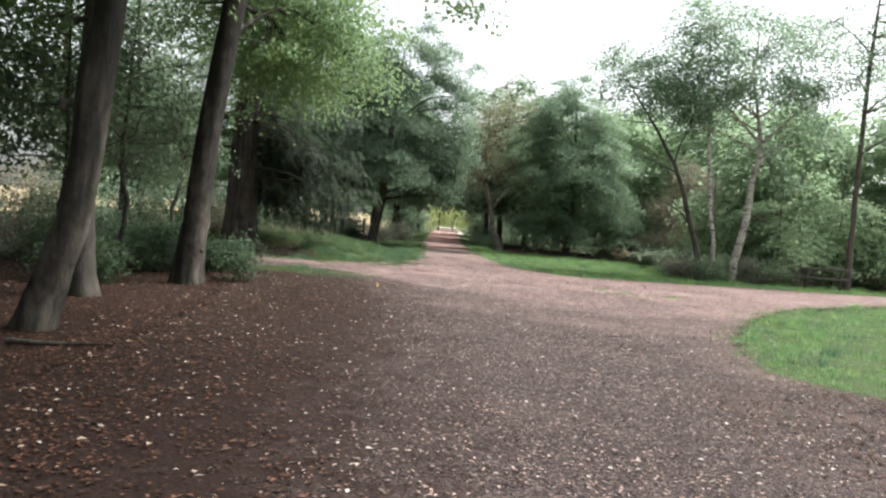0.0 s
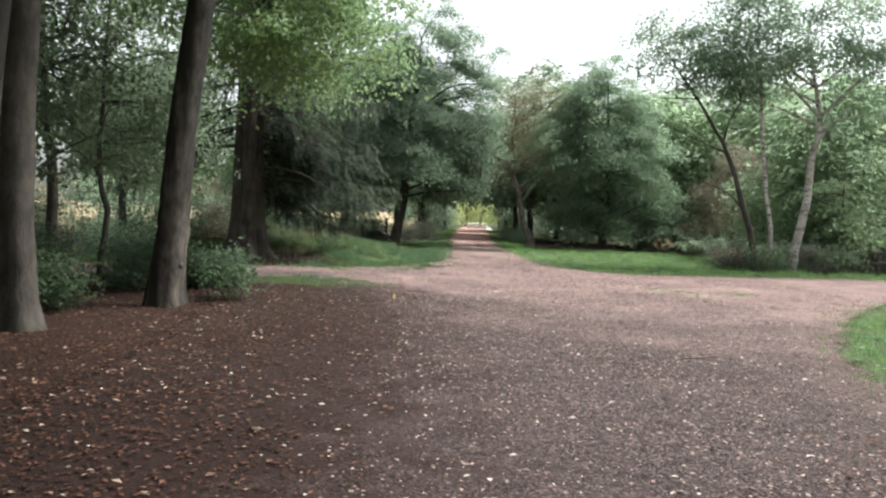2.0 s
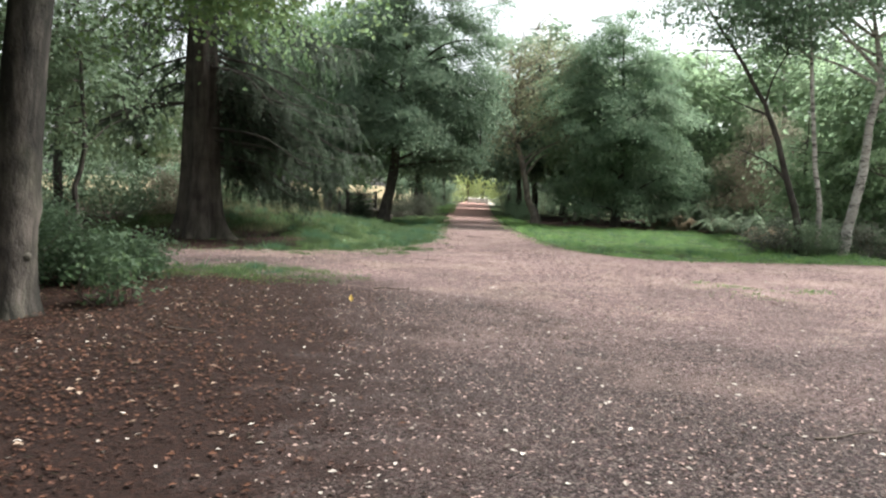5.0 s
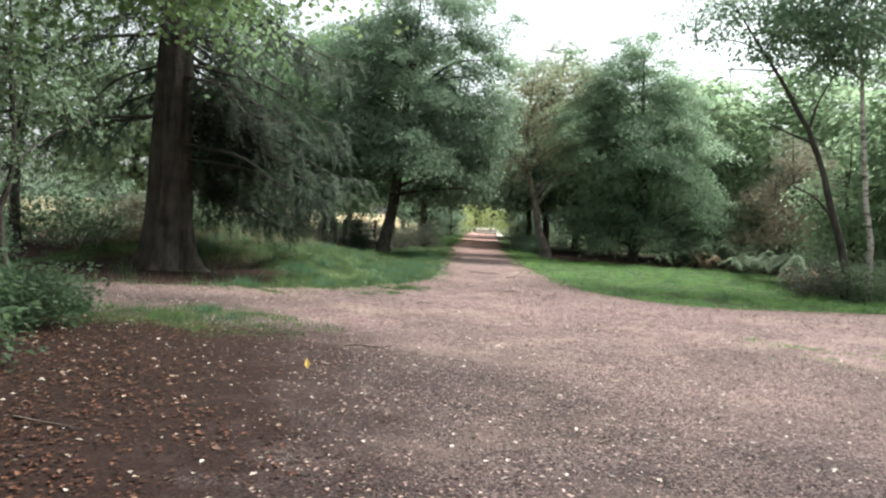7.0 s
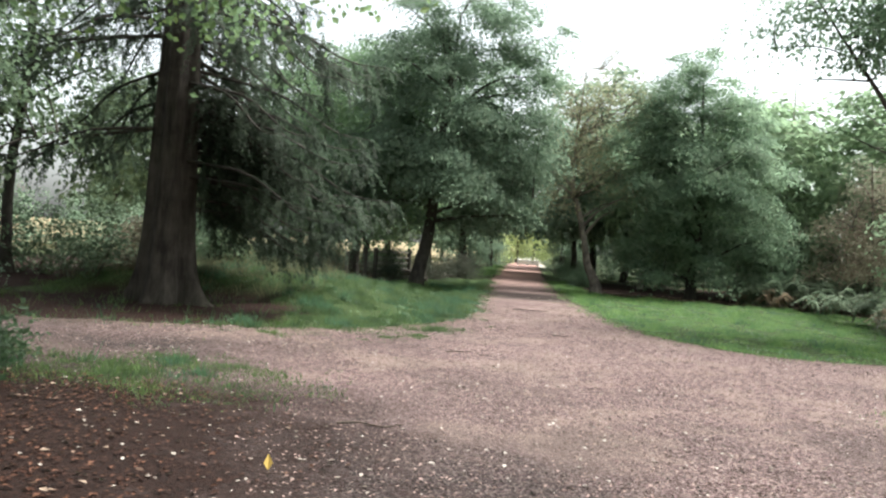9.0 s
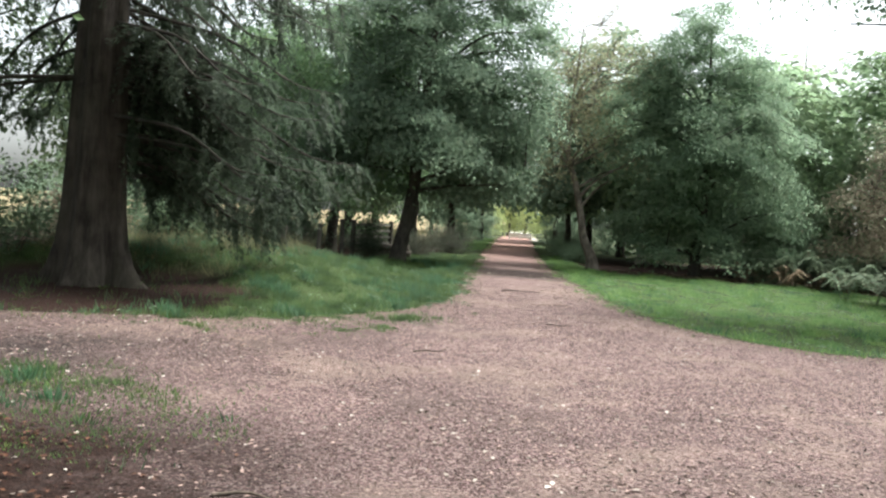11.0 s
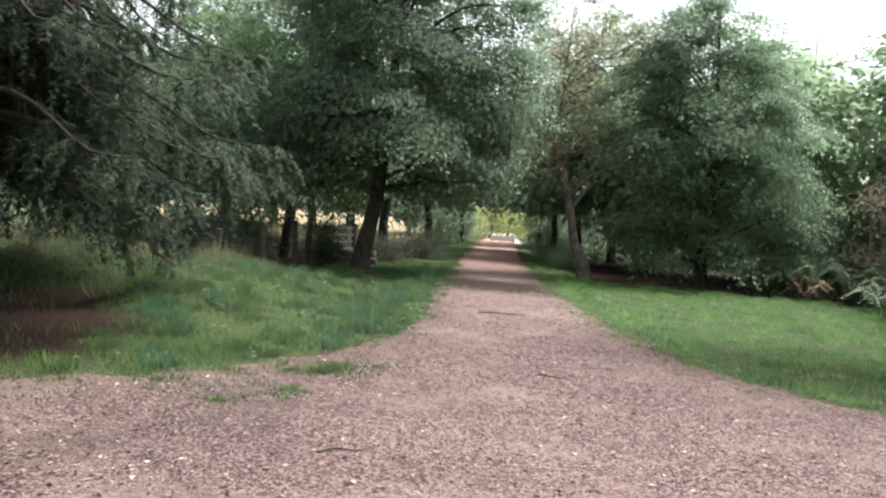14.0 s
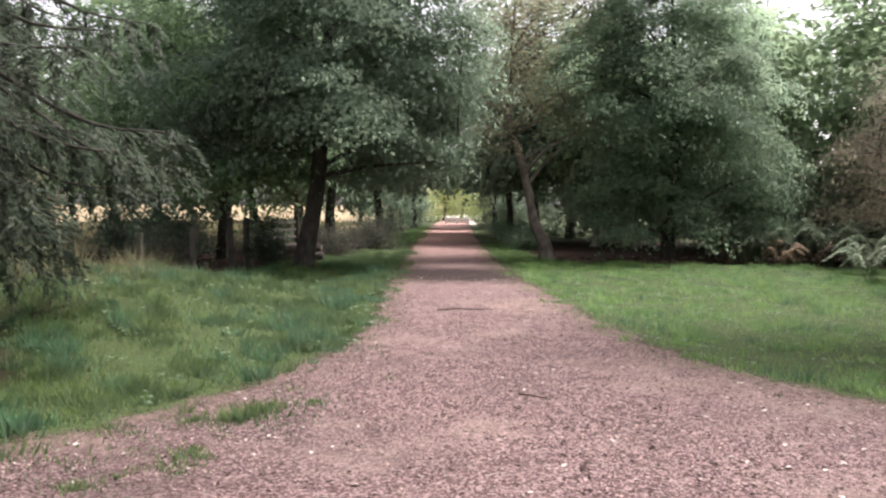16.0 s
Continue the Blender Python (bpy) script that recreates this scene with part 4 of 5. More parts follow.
# ---- pale birch wood in the distance ----
wood("distant_birch", [(9.4, 47, 0, 1.05), (12.2, 50, 70, 1.15), (14.6, 45, 150, 1.1), (17.5, 50, 210, 1.15), (7.2, 52, 95, 1.1), (5.6, 49, 330, 0.95), (12.8, 60, 300, 1.2), (20, 43, 30, 1.0), (16.5, 37.5, 120, 0.95), (19.5, 34.5, 260, 1.0), (23, 38, 80, 1.05),
                        (24, 54, 15, 1.2), (17, 64, 100, 1.3), (9.5, 68, 220, 1.1), (13.6, 33.5, 310, 0.9)],
     "pale birch of the far wood with yellowing leaves", "far birch wood", trunk=[(0, 0, 0), (0.1, 0, 2), (-0.1, 0, 5), (0.2, 0, 9)], radii=[0.12, 0.1, 0.08, 0.015],
     blobs=[(0, 0, 5.6, 2.4, 2.4, 3.3), (0.4, 0.3, 2.6, 2.1, 2.1, 1.7)], bark=M_BARK_BIRCH, leaf=M_LEAF_PALE, clumps=165, per=38, size=(0.32, 0.215), spread=0.46, limbs=8, seed=61, twigs=40)
wood("golden_tree", [(-3.6, 91, 0, 0.9), (-0.8, 97, 100, 1.0), (3.2, 99, 200, 1.0), (1.0, 104, 60, 1.1)],
     "sunlit yellow-green tree at the end of the lane", "trees at the lane's end", trunk=[(0, 0, 0), (0, 0, 2), (0.2, 0, 7)], radii=[0.15, 0.12, 0.02],
     blobs=[(0, 0, 4.4, 3.0, 2.5, 3.0), (0.5, 0, 1.8, 2.4, 2.2, 1.4)], bark=M_BARK_GREY, leaf=M_LEAF_GOLD, clumps=90, per=60, size=(0.22, 0.14), spread=0.5, limbs=6, seed=62, twigs=20)
# Those behind and beside the start are unseen, added to hold off sky light.
wood("far_tree", [(-24, 62, 0, 1.3), (-12, 80, 70, 1.1), (-20, 86, 150, 1.2), (-28, 84, 20, 1.3), (-7.5, 84, 230, 0.9), (-32, 70, 60, 1.4), (-18, 80, 120, 1.3), (-14, 92, 280, 1.2), (-15, -3, 10, 1.2), (-18, 7, 40, 1.2), (-21, 15, 140, 1.2), (-16, 2, 250, 1.1), (-25, 8, 95, 1.3), (-9.5, -5, 200, 1.2), (-4, -11, 160, 1.2), (10, -11, 300, 1.2), (30, 8, 77, 1.1), (33, 26, 190, 1.2),
                  (16, 78, 140, 1.3), (28, 66, 250, 1.4)],
     "broadleaf tree of the surrounding wood", "surrounding wood", trunk=[(0, 0, 0), (0.1, 0, 3), (0, 0, 9)], radii=[0.2, 0.16, 0.02],
     blobs=[(0, 0, 6.0, 3.2, 3.2, 3.6), (0.5, 0.3, 3.0, 2.4, 2.4, 1.6)], bark=M_BARK_DARK, leaf=M_LEAF_DARK, clumps=105, per=36, size=(0.42, 0.29), spread=0.55, limbs=6, seed=63, twigs=10)

wood("young_beech", [(12.9, 30.6, 0, 1.0), (15.6, 31.4, 110, 1.1), (18.4, 30.2, 230, 1.0), (11.2, 33.4, 300, 1.1), (14.4, 35.6, 60, 1.2)],
     "young beech with light green leaves in flat layers", "young beeches of the birch wood", trunk=[(0, 0, 0), (0.05, 0, 1.2), (-0.05, 0, 4.2)], radii=[0.06, 0.05, 0.01],
     blobs=[(0, 0, 2.6, 1.5, 1.5, 1.7), (0.4, -0.3, 1.2, 1.4, 1.3, 0.8)], bark=M_BARK_GREY, leaf=M_LEAF_PALE, clumps=80, per=60, size=(0.13, 0.085), spread=0.34, limbs=7, seed=64, twigs=40, flat=0.2)

# ---- undergrowth ----
for k, (x, y, rx, rz) in enumerate([(-7.8, 40.6, 1.2, 0.9), (-9.8, 42.6, 1.3, 0.9), (-12.0, 41.0, 1.4, 1.1), (-6.2, 46.5, 1.0, 0.7), (-3.4, 66, 1.3, 1.3), (-4.6, 74, 1.8, 1.6), (-6.8, 79, 2.0, 1.8), (-3.2, 83, 1.5, 1.5), (3.6, 65, 1.2, 1.3), (4.2, 73, 1.7, 1.6), (3.7, 82, 1.5, 1.6), (6.6, 78, 2.0, 1.8), (5.4, 60, 1.5, 1.5), (-2.7, 79, 1.3, 1.6), (3.0, 78.5, 1.3, 1.6)]):
    bush("hedge_bush", "leafy green hedge bush beside field and lane", x, y, [(0, 0, rz * 0.8, rx, rx * 0.8, rz)], M_LEAF_OAK, 45, 70, (0.13, 0.085), 0.24, 14, 290 + k, group="hedge bushes")
BR = "tangled green bramble bush at the foot of the trees"
for k, (x, y, rx, rz) in enumerate([(-4.9, 17.0, 0.8, 0.4), (-5.9, 16.6, 0.9, 0.5), (-6.6, 18.4, 1.0, 0.5), (-6.0, 13.2, 0.7, 0.45), (-8.6, 16.8, 1.2, 0.7), (-5.2, 18.3, 0.55, 0.25)]):
    bush("bramble", BR, x, y, [(0, 0, rz * 0.8, rx, rx * 0.8, rz)], M_BRAMBLE, 45, 80, (0.075, 0.05), 0.18, 14, 300 + k, group="brambles")
for k, (x, y, rx, rz) in enumerate([(-9.6, 27.6, 1.3, 0.9), (-8.6, 28.8, 1.0, 0.8), (-11.4, 28.4, 1.5, 1.1), (-10.6, 24.9, 0.9, 0.6), (-7.6, 31.2, 1.1, 0.7), (-12.6, 24.8, 1.3, 1.1), (-9.4, 32.5, 1.3, 1.1), (-13.5, 30, 1.6, 1.4), (-15.5, 25, 1.6, 1.4), (-16.5, 19.5, 1.6, 1.4), (-13.8, 17, 1.5, 1.2), (-11.5, 34.5, 1.5, 1.3), (-14.5, 37.5, 1.8, 1.6), (-18, 34, 1.8, 1.7), (-11.8, 39.5, 1.5, 1.2), (-17.5, 42, 1.8, 1.6), (-13.0, 43.2, 1.6, 1.5), (-20.5, 40, 2.0, 1.8), (-22, 30, 2.2, 1.9), (-20, 23, 2.0, 1.8), (-11, 22.5, 1.4, 1.2), (-12.5, 19.6, 1.5, 1.3), (-10.8, 17.6, 1.2, 1.0), (-13, 13, 1.6, 1.3), (-11, 11.5, 1.2, 1.0), (-14.6, 45.6, 1.9, 1.7), (-17.4, 46.4, 2.0, 1.9), (-20.6, 45.8, 2.1, 1.9), (-24, 46, 2.2, 2.0), (-27, 42, 2.2, 2.0)]):
    bush("heath_bush", "rusty green heath shrub behind the fir", x, y, [(0, 0, rz * 0.7, rx, rx * 0.8, rz)], (M_LEAF_DARK, M_LEAF_COPPER, M_BRAMBLE, M_LEAF_BIRCH)[k % 4], 45, 46, (0.105, 0.065), 0.2, 16, 320 + k, group="heath shrubs")
for k, (x, y, rx, rz) in enumerate([(-3.6, 43.5, 1.1, 0.6), (-2.6, 47, 1.0, 0.6), (-5.4, 42.5, 1.1, 0.6), (-6.4, 36.6, 0.9, 0.5), (-3.2, 52, 1.0, 0.6), (-8.2, 43.6, 1.1, 0.65), (-10.8, 44.6, 1.2, 0.7), (-13.4, 45.2, 1.2, 0.7), (2.7, 47, 0.7, 0.4), (2.8, 51, 0.8, 0.5), (2.5, 57, 0.8, 0.5)]):
    bush("heather_bush", "low brownish heather bush beside the lane", x, y, [(0, 0, rz * 0.7, rx, rx, rz)], M_HEATHER if k < 8 else M_LEAF_BIRCH, 45, 80, (0.07, 0.04), 0.18, 12, 340 + k, group="heather bushes")

for k, (x, y, rx, rz) in enumerate([(9.5, 44.5, 1.8, 1.5), (12.5, 45.5, 2.0, 1.7), (15.5, 42.0, 2.0, 1.7), (18.5, 39.5, 2.0, 1.8), (17.5, 33.0, 1.8, 1.5), (21.5, 33.5, 2.0, 1.8), (24.5, 42, 2.2, 2.0)]):
    bush("hazel_bush", "leafy green hazel undergrowth of the birch wood", x, y, [(0, 0, rz * 0.85, rx, rx * 0.8, rz)], (M_LEAF_BIRCH, M_LEAF_PALE, M_LEAF_HOLLY)[k % 3], 70, 70, (0.16, 0.11), 0.3, 18, 390 + k, group="undergrowth bushes")

bush("beech_seedling", "small green-leaved seedling beside the beech trunk", -3.85, 15.0, [(0, 0, 0.5, 0.32, 0.3, 0.35)], M_BRAMBLE, 15, 50, (0.085, 0.055), 0.16, 9, 381, category="sapling")

FG, FB = "grey-green arching bracken under the trees", "rusty brown dying bracken fronds"
rng = np.random.default_rng(9)
first_g = fern(M_FERN, FG, 71, 8.6, 40.2, 1.1)
first_b = fern(M_FERN_BROWN, FB, 72, 8.9, 39.7, 0.75)
for k in range(22):
    x, y = rng.uniform(8.0, 13.5), rng.uniform(39.6, 41.2)
    ob = copy_thing(first_g, pose(x, y, ground_z(x, y) - 0.02, 0, 0, rng.uniform(0, 360)))
    ob.scale = (1, 1, rng.uniform(0.8, 1.25))
for k in range(20):
    x, y = (rng.uniform(7.6, 13.5), rng.uniform(39.0, 41.0)) if k < 12 else (rng.uniform(8.2, 14), rng.uniform(29.6, 33))
    copy_thing(first_b, pose(x, y, ground_z(x, y) - 0.02, 0, 0, rng.uniform(0, 360)))
for k in range(7):
    x, y = rng.uniform(8.2, 15.5), rng.uniform(29.3, 31.5)
    copy_thing(first_g, pose(x, y, ground_z(x, y) - 0.02, 0, 0, rng.uniform(0, 360)))
for k in range(26):
    x, y = rng.uniform(9.0, 17.0), rng.uniform(31.5, 38.0)
    ob = copy_thing(first_g if k % 4 else first_b, pose(x, y, ground_z(x, y) - 0.02, 0, 0, rng.uniform(0, 360)))
    ob.scale = (0.9, 0.9, rng.uniform(0.7, 1.0))
for k, (x, y) in enumerate([(8.7, 29.0), (9.5, 28.3), (11.1, 28.7), (12.0, 29.0), (13.1, 29.4), (10.2, 29.6)]):
    bush("birch_scrub", "dark reddish scrub at the foot of the birches", x, y, [(0, 0, 0.4, 0.8, 0.65, 0.5)], (M_HEATHER, M_LEAF_DARK)[k % 2], 40, 70, (0.07, 0.045), 0.18, 12, 360 + k, group="birch scrub")


# ---- fence, gate and logs by the oak ----
def box(bm, cx, cy, cz, sx, sy, sz, turn=0.0, bevel=0.012):
    g = bmesh.ops.create_cube(bm, size=1.0, matrix=pose(cx, cy, cz, 0, 0, turn) @ Matrix.Diagonal((sx, sy, sz, 1)))
    bmesh.ops.bevel(bm, geom=list({e for v in g["verts"] for e in v.link_edges}), offset=bevel, segments=1, affect="EDGES")


def fence_post(x, y, h, lean):
    t = tagged(new("fence_post"), "weathered dark wooden fence post in rough grass", "fence post", "field fence posts")
    t.location, t.rotation_euler[1] = (x, y, ground_z(x, y) - 0.03), radians(lean)
    bm = bmesh.new()
    box(bm, 0, 0, h / 2, 0.13, 0.13, h, 8)
    bm_part("post", bm, M_POST, t)


for x, y, h, lean in ((-5.3, 35.4, 1.1, 1), (-5.25, 38.2, 1.25, -2), (-6.0, 34.2, 1.0, 3), (-7.4, 33.9, 1.0, -2), (-3.0, 52, 1.0, 2)):
    fence_post(x, y, h, lean)


def field_gate(x, y, turn):
    t = tagged(new("field_gate"), "pale weathered five-bar wooden field gate", "gate")
    t.matrix_world = pose(x, y, ground_z(x, y) - 0.02, 0, 0, turn)
    for px in (0.0, 2.3):
        bm = bmesh.new()
        box(bm, px, 0, 0.62, 0.12, 0.12, 1.25)
        bm_part("gate_post", bm, M_POST, t)
    for k in range(5):
        bm = bmesh.new()
        box(bm, 1.15, 0.0, 0.3 + 0.2 * k, 2.16, 0.04, 0.07, 0, 0.006)
        bm_part("rail", bm, M_RAIL, t)


field_gate(-5.0, 38.6, 68)


def log_pile(x, y):
    rng = np.random.default_rng(15)
    for k in range(6):
        t = tagged(new("felled_log"), "grey cut log lying in the grass", "log", "felled logs")
        t.matrix_world = pose(x + rng.normal(0, 0.15), y + 0.3 * (k % 3), 0.12 + 0.2 * (k // 3), 0, 0, rng.uniform(-12, 12))
        ln = rng.uniform(0.9, 1.4)
        bag = Bag()
        bag.add(*tube([(-ln / 2, 0, 0), (-ln / 2 + 0.001, 0, 0), (0, 0, 0), (ln / 2, 0, 0), (ln / 2 + 0.001, 0, 0)], [0.001, 0.1, 0.105, 0.1, 0.001], 10, rng=rng, rough=0.03))
        part("log", bag.mesh("log", M_BARK_GREY), t)


log_pile(-4.1, 40.2)
bush("young_spruce", "small dark young spruce beside the oak", -4.45, 38.3, [(0, 0, 0.5, 0.55, 0.5, 0.5), (0, 0, 1.0, 0.3, 0.3, 0.35)], M_NEEDLE, 40, 110, (0.1, 0.022), 0.14, 14, 380, category="young tree")


def broken_rail(x, y):
    t = tagged(new("wooden_rail"), "low broken weathered wooden rail under the forked tree", "fence")
    t.location = (x, y, ground_z(x, y) - 0.02)
    for px in (-1.3, -0.1):
        bm = bmesh.new()
        box(bm, px, 0, 0.42, 0.1, 0.1, 0.86, 12)
        bm_part("post", bm, M_POST, t)
    for z in (0.45, 0.78):
        bm = bmesh.new()
        box(bm, -0.7, -0.08, z, 1.7, 0.05, 0.1, 2)
        bm_part("rail", bm, M_POST, t)


broken_rail(14.3, 28.2)


# ---- white gate at the end of the lane ----
def lane_gate(x, y):
    t = tagged(new("lane_gate"), "white-painted barrier gate at the lane's bright end", "gate")
    t.location = (x, y, 0)
    m, nt = nodes_of("white_paint")
    finish(nt, mix(nt, noise_tex(nt, nt.nodes.new("ShaderNodeTexCoord").outputs["Object"], 4.0), (0.78, 0.78, 0.76), (0.86, 0.86, 0.84)), 0.5)
    for px in (-0.85, 0.0, 0.85):
        bm = bmesh.new()
        box(bm, px, 0, 0.3, 0.1, 0.1, 0.62)
        bm_part("post", bm, m, t)
    for z in (0.22, 0.45):
        bm = bmesh.new()
        box(bm, 0, -0.08, z, 1.9, 0.05, 0.15)
        bm_part("rail", bm, m, t)


lane_gate(0.42, 81)


# ---- grass ----
def grass(name, label, poly, count, tall, seed, leaf, thin=None, box_to=None, width=0.0075, rag=0.07, tussocks=0.68):
    """Blades, denser in tufts, over one zone of the plan."""
    rng = np.random.default_rng(seed)
    p = np.array(poly)
    lo, hi = p.min(0), p.max(0)
    if box_to:
        lo, hi = np.maximum(lo, box_to[:2]), np.minimum(hi, box_to[2:])
    lo, hi = lo - 0.4, hi + 0.4
    x, y = rng.uniform(lo[0], hi[0], count * 3), rng.uniform(lo[1], hi[1], count * 3)
    # a share of the blades stands in tussocks
    m = int(4.0 * (hi[0] - lo[0]) * (hi[1] - lo[1]))
    own = rng.integers(0, m, len(x))
    tx, ty, th = rng.uniform(lo[0], hi[0], m), rng.uniform(lo[1], hi[1], m), rng.uniform(0.6, 1.5, m) ** 1.2
    loose = rng.random(len(x)) > tussocks
    ang = rng.uniform(0, 2 * np.pi, len(x))
    rad = np.abs(rng.normal(0, 0.13, len(x)))
    x = np.where(loose, x, tx[own] + rad * np.cos(ang))
    y = np.where(loose, y, ty[own] + rad * np.sin(ang))
    tall_of = np.where(loose, 0.7, th[own])
    x2, y2 = x + rag * wave(x, y, 2.9), y + rag * wave(y, x, 2.7)
    near = np.mean([inside(poly, x2 + 0.5 * np.cos(q), y2 + 0.5 * np.sin(q)) for q in np.arange(0.2, 6.2, 1.047)], 0)
    ok = (rng.random(len(x)) < step(0.3, 1.0, near + 0.15 * wave(x, y, 2.6) * (near < 0.99) + rng.normal(0, 0.12, len(x)))) & (rng.random(len(x)) > bare(x, y) * 0.97)
    if thin is not None:
        ok &= rng.random(len(x)) < thin(x, y)
    x, y, near, tall_of, ang = (q[ok][:count] for q in (x, y, near, tall_of, ang))
    n = len(x)
    tuft = (0.35 + 0.65 * near) * tall_of * np.clip(0.9 + 0.6 * wave(x, y, 1.9), 0.4, 1.8)
    h = tall * tuft * rng.uniform(0.5, 1.25, n)
    a, b = rng.uniform(0, 2 * np.pi, n), ang + rng.normal(0, 0.7, n)
    w = width * rng.uniform(0.6, 1.3, n)
    z = np.where(by_path(x, y), np.maximum(0.012, height(x, y)), height(x, y)) - 0.01
    lean = h * rng.uniform(0.15, 0.8, n)
    base = np.stack([x, y, z], 1)
    s = np.stack([np.cos(a) * w, np.sin(a) * w, 0 * w], 1)
    d = np.stack([np.cos(b) * lean, np.sin(b) * lean, h], 1)
    v = np.stack([base - s, base + s, base + d], 1).reshape(-1, 3)
    tagged(new(name, mesh(name, v, np.arange(3 * n).reshape(n, 3), leaf)), label, "grass", kind="stuff")


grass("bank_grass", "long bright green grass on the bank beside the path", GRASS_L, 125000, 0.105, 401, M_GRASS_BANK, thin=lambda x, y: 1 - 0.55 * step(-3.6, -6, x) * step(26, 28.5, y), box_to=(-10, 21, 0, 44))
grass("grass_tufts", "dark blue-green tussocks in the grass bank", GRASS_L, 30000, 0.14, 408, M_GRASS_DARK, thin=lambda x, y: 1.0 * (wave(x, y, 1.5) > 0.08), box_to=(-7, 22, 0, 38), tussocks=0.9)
grass("verge_tufts", "dark tussocks in the grass verge", GRASS_R, 12000, 0.12, 409, M_GRASS_DARK, thin=lambda x, y: 1.0 * (wave(x, y, 1.5) > 0.35), box_to=(1, 22, 14, 40), tussocks=0.9)
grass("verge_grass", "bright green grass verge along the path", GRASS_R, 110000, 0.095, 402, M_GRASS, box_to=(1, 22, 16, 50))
grass("corner_grass", "short green grass at the path corner", GRASS_P, 65000, 0.1, 403, M_GRASS, box_to=(3, 2, 14, 24), rag=0.28)
grass("corner_tufts", "dark tussocks in the corner grass", GRASS_P, 7000, 0.13, 410, M_GRASS_DARK, thin=lambda x, y: 1.0 * (wave(x, y, 1.6) > 0.3), box_to=(3, 4, 12, 20), tussocks=0.9, rag=0.28)
grass("sparse_grass", "sparse worn grass between path and leaf litter", GRASS_S, 22000, 0.075, 404, M_GRASS_BANK, thin=lambda x, y: np.clip(0.8 + 0.9 * wave(x, y, 1.7), 0.15, 1), box_to=(-8, 17, -1, 20), tussocks=0.15)
grass("strip_tufts", "dark tussocks in the worn grass strip", GRASS_S, 3000, 0.13, 413, M_GRASS_DARK, thin=lambda x, y: 1.0 * (wave(x, y, 1.8) > 0.3), box_to=(-8, 17, -1, 20), tussocks=0.95)
grass("lane_grass", "green grass strip beside the far lane", VERGE_L, 9000, 0.15, 405, M_GRASS)
grass("dry_grass", "dry straw-coloured stalks among the grass", GRASS_L, 16000, 0.28, 406, M_GRASS_DRY, thin=lambda x, y: step(-3.6, -6, x) * step(26.5, 29, y), box_to=(-12, 25, 0, 36), width=0.006)
grass("worn_grass", "thin worn grass creeping onto the gravel", [(-0.7, 26.2), (-0.4, 24.7), (-1.0, 23.2), (-2.0, 22.3), (-3.6, 21.8), (-4.2, 22.3), (-3.8, 23.0), (-2.7, 23.5), (-2, 24.1), (-1.3, 25.2)], 15000, 0.05, 411, M_GRASS_BANK, thin=lambda x, y: np.clip(0.6 + 0.95 * wave(x, y, 2.0), 0.1, 1), tussocks=0.6, rag=0.2)
grass("thin_grass", "thin grass growing through the trodden gravel", [(3.3, 18.2), (4.3, 17.3), (6.6, 19.2), (5.8, 20.4), (3.5, 19.8)], 3500, 0.045, 412, M_GRASS, thin=lambda x, y: np.clip(0.2 + 0.8 * wave(x, y, 1.9), 0, 1), tussocks=0.4)
grass("field_stubble", "pale straw stubble of the field", [(-26, 47), (-7, 47), (-7, 85), (-26, 85)], 20000, 0.35, 407, M_GRASS_DRY, width=0.03)


# ---- fallen leaves, stones and twigs ----
def scatter_leaves(name, label, leaf, count, keep, span, size, seed, lift=0.02):
    rng = np.random.default_rng(seed)
    x, y = rng.uniform(span[0], span[2], count * 5), rng.uniform(span[1], span[3], count * 5)
    ok = rng.random(len(x)) < keep(x, y)
    x, y = x[ok][:count], y[ok][:count]
    z = np.where(by_path(x, y), np.maximum(0.014, height(x, y)), height(x, y)) + lift * rng.uniform(0.2, 1, len(x))
    v, f = leaf_quads(rng, np.stack([x, y, z], 1), *size, 3.0)
    tagged(new(name, mesh(name, v, f, leaf)), label, "leaves", kind="stuff")


def on_gravel(x, y):
    """1 on the bare gravel, falling to 0 on the leafy soil."""
    return np.maximum(step(-0.4, 0.8, x - litter_edge(y)), y > 18.6)


def litter_keep(x, y):
    """Thick among the trees, thinning out over a metre and a half towards the gravel."""
    near = 1 - step(-1.6, 0.9, x - litter_edge(y) + 0.5 * wave(x, y, 1.3))
    return near * (y < 18.2) * np.clip(0.75 + 0.4 * wave(x, y, 0.9), 0.35, 1)


scatter_leaves("leaf_litter", "brown and orange fallen beech leaves on dark soil", M_LITTER, 70000, litter_keep, (-11, -3, 0.2, 18.5), (0.044, 0.028), 501, 0.025)
scatter_leaves("path_leaves", "pale bleached leaves scattered over the gravel", M_PALE_LEAF, 4000, lambda x, y: inside(PATH_POLY, x, y) * np.clip(0.5 + 0.5 * wave(x, y, 0.8), 0.1, 1), (-6, -4, 8, 36), (0.048, 0.029), 502, 0.01)
scatter_leaves("brown_path_leaves", "small brown leaves strewn on the gravel path", M_BITS, 52000, lambda x, y: inside(PATH_POLY, x, y) * on_gravel(x, y) * np.clip(0.6 + 0.5 * wave(x, y, 0.6), 0.05, 1), (-6, -3, 8, 33), (0.034, 0.019), 503, 0.008)
scatter_leaves("side_litter", "brown fallen leaves beside the corner grass", M_LITTER, 5000, lambda x, y: step(2.0, 3.2, x + 0.4 * wave(x, y, 1.2)) * ~inside(GRASS_P, x, y), (1.8, 1.5, 6.5, 8.2), (0.044, 0.028), 507, 0.02)
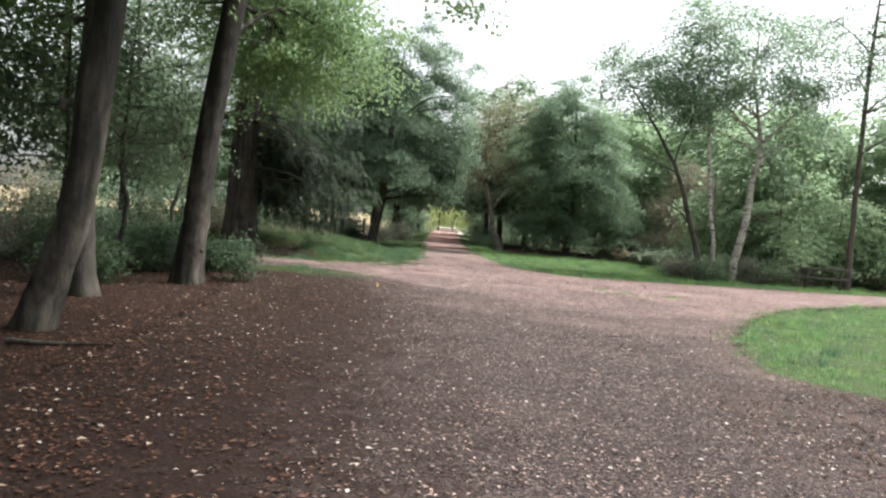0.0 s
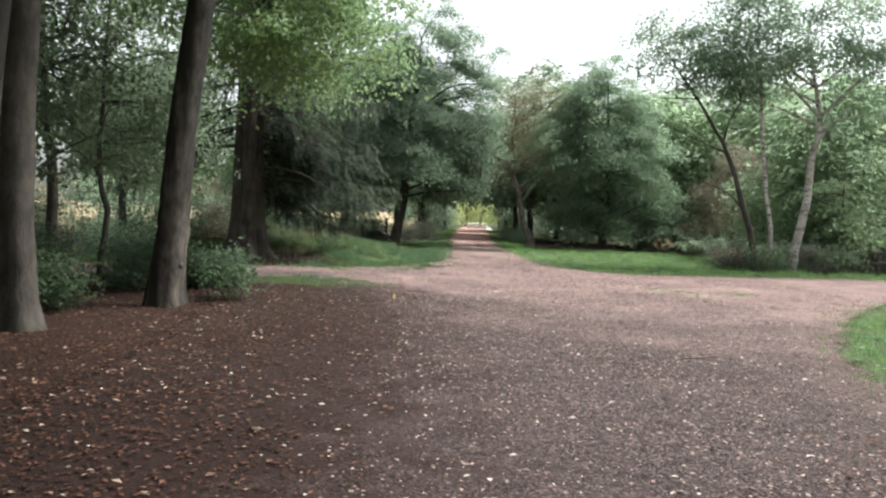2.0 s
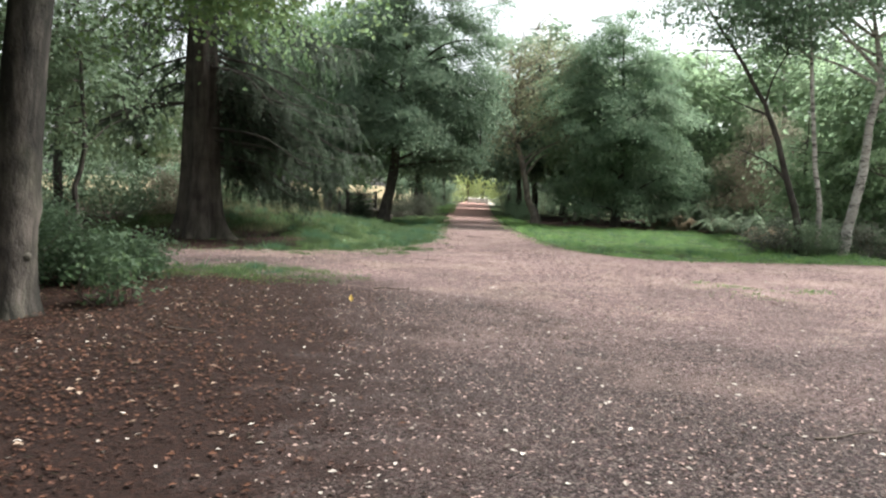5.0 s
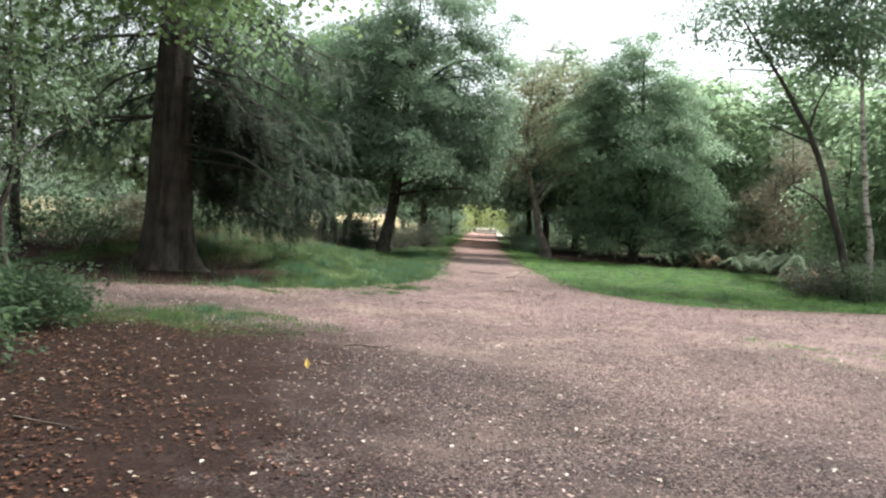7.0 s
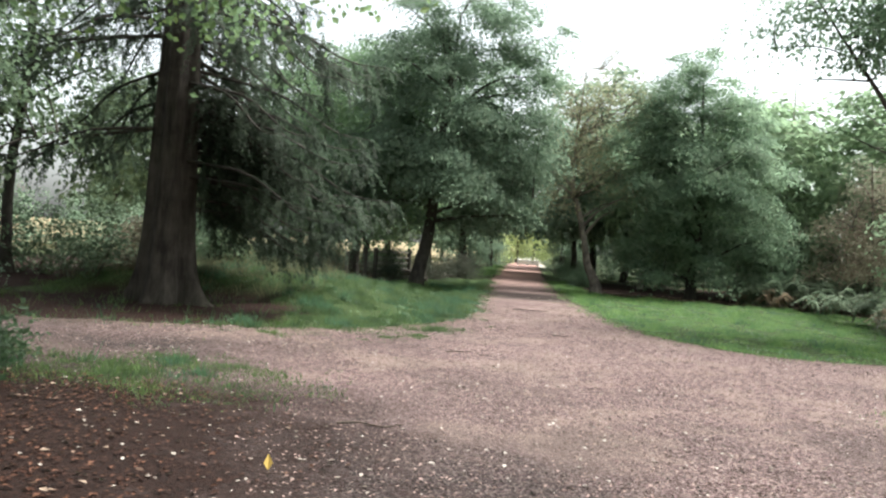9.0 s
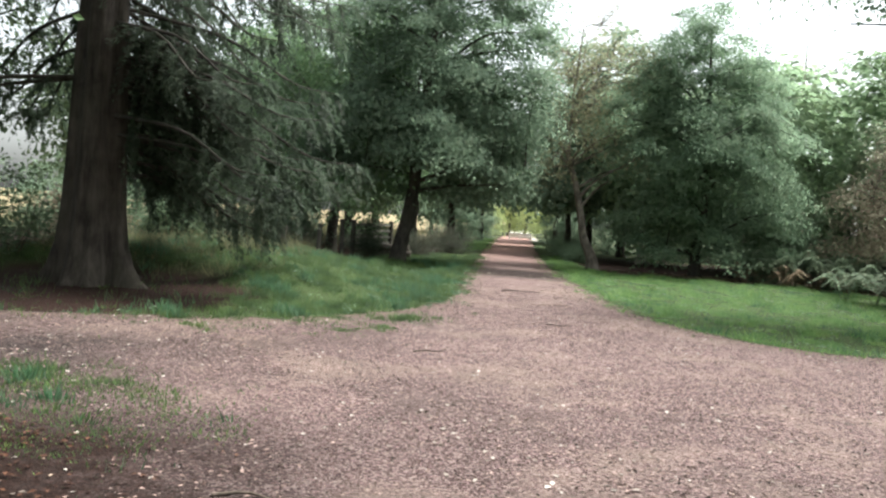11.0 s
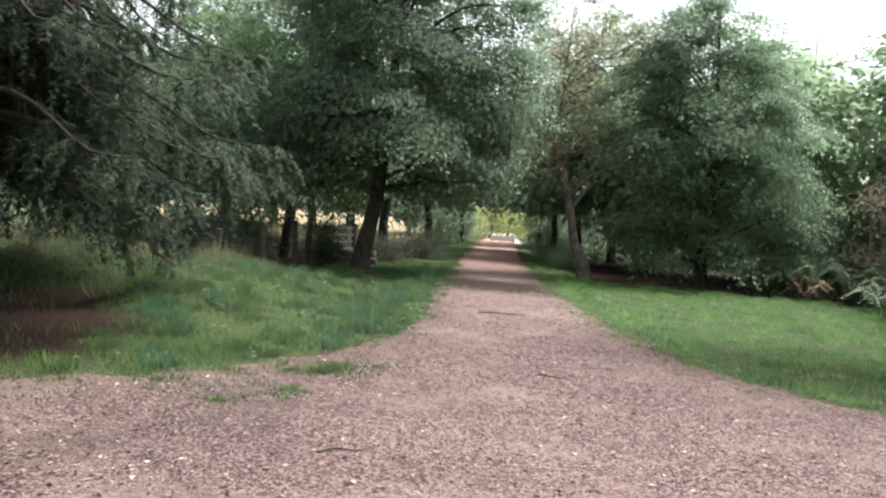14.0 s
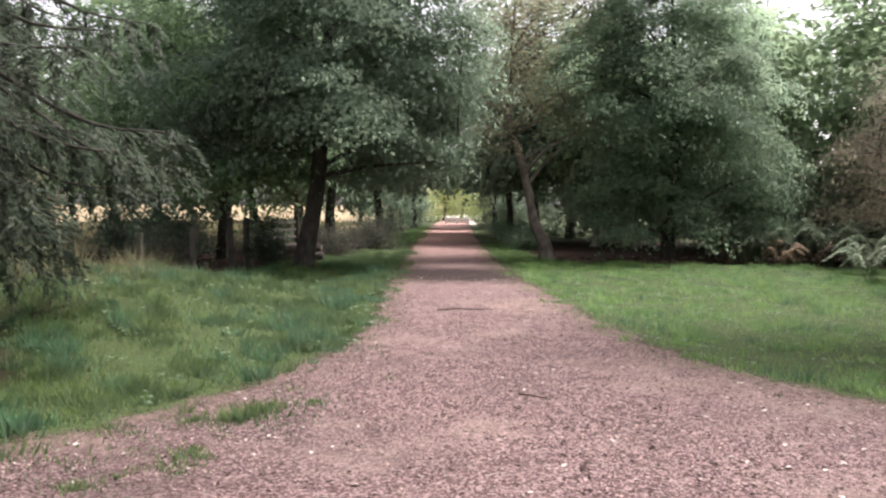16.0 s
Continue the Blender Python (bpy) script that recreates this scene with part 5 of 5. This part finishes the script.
scatter_leaves("bracken_litter", "brown dead leaves on the soil under thicket and bracken", M_TAN_LEAF, 9000, lambda x, y: np.clip(0.7 + 0.4 * wave(x, y, 1.1), 0.2, 1) * ~inside(GRASS_R, x, y), (3.2, 28.5, 16, 42.5), (0.13, 0.085), 506, 0.03)
scatter_leaves("weeds", "low broad-leaved weeds among the grass", M_LEAF_BIRCH, 7000, lambda x, y: (inside(GRASS_L, x, y) | inside(GRASS_R, x, y) | inside(GRASS_P, x, y)) * (wave(x, y, 3.1) > 0.45) * (1 - bare(x, y)), (-8, 8, 12, 36), (0.07, 0.045), 505, 0.09)
scatter_leaves("litter_flecks", "tan fallen leaves in the litter", M_TAN_LEAF, 3000, litter_keep, (-10, -4, 0.2, 18.5), (0.056, 0.036), 504, 0.035)


def stones(name, label, count, span, size, seed):
    rng = np.random.default_rng(seed)
    x, y = rng.uniform(span[0], span[2], count * 3), rng.uniform(span[1], span[3], count * 3)
    ok = inside(PATH_POLY, x, y) & (rng.random(len(x)) < on_gravel(x, y))
    x, y = x[ok][:count], y[ok][:count]
    n = len(x)
    r = size * rng.uniform(0.4, 1.0, n) ** 1.5
    c = np.stack([x, y, np.full(n, 0.014) + r * 0.15], 1)
    octa = np.array([[1, 0, 0], [0, 1, 0], [-1, 0, 0], [0, -1, 0], [0, 0, 0.55], [0, 0, -0.5]], float)
    a = rng.uniform(0, 2 * np.pi, n)
    rot = np.stack([np.stack([np.cos(a), -np.sin(a)], -1), np.stack([np.sin(a), np.cos(a)], -1)], 1)
    o = np.repeat(octa[None], n, 0) * rng.uniform(0.6, 1.3, (n, 6, 1)) * [1, 0.7, 1]
    o[:, :, :2] = np.einsum("nij,nkj->nki", rot, o[:, :, :2])
    v = (c[:, None] + o * r[:, None, None]).reshape(-1, 3)
    t = np.array([[0, 1, 4], [1, 2, 4], [2, 3, 4], [3, 0, 4]])
    f = (t[None] + 6 * np.arange(n)[:, None, None]).reshape(-1, 3)
    tagged(new(name, mesh(name, v, f, M_STONE)), label, "gravel", kind="stuff")


stones("gravel", "small pinkish grey gravel stones on the path", 21000, (-4, -2, 5, 18), 0.011, 601)


def fallen_twig(x, y, ln, turn, r=0.012):
    rng = np.random.default_rng(int(abs(x * 1000 + y * 77)))
    z = (0.014 if inside(PATH_POLY, np.array([x]), np.array([y]))[0] else ground_z(x, y)) + r
    t = tagged(new("fallen_twig"), "thin dark dead twig lying on the ground", "twig", "fallen twigs")
    t.matrix_world = pose(x, y, z, 0, 0, turn)
    pts = curve_pts([(-ln / 2, 0, 0), (-ln / 6, rng.normal(0, 0.05), 0.005), (ln / 5, rng.normal(0, 0.05), 0.0), (ln / 2, 0, 0.01)], 9)
    part("twig", mesh("twig", *tube(pts, np.linspace(r, r * 0.3, 9), 6), M_BARK_DARK if r > 0.03 else M_TWIG, True), t)


for x, y, ln, turn, r in ((-3.6, 7.7, 1.1, 8, 0.035), (-0.9, 17.3, 0.5, 10, 0.01), (2.6, 11.2, 0.5, 20, 0.008), (0.4, 30.1, 0.8, 4, 0.012), (-0.6, 21.9, 0.35, 30, 0.01), (1.2, 14.2, 0.3, 70, 0.008), (-2.4, 13.6, 0.6, -20, 0.012), (0.9, 25.0, 0.3, -15, 0.008), (-8.0, 29.6, 1.4, -12, 0.022)):
    fallen_twig(x, y, ln, turn, r)


def yellow_leaf(x, y):
    t = tagged(new("yellow_leaf"), "single upright yellow fallen leaf on the soil", "leaf")
    t.matrix_world = pose(x, y, 0.02, 60, 0, 20)
    bm = bmesh.new()
    vs = [bm.verts.new(p) for p in ((0, 0, 0), (0.028, 0.04, 0.012), (0, 0.1, 0.005), (-0.028, 0.04, 0.012))]
    bm.faces.new(vs)
    bm_part("blade", bm, M_YELLOW_LEAF, t)


yellow_leaf(-1.25, 15.9)
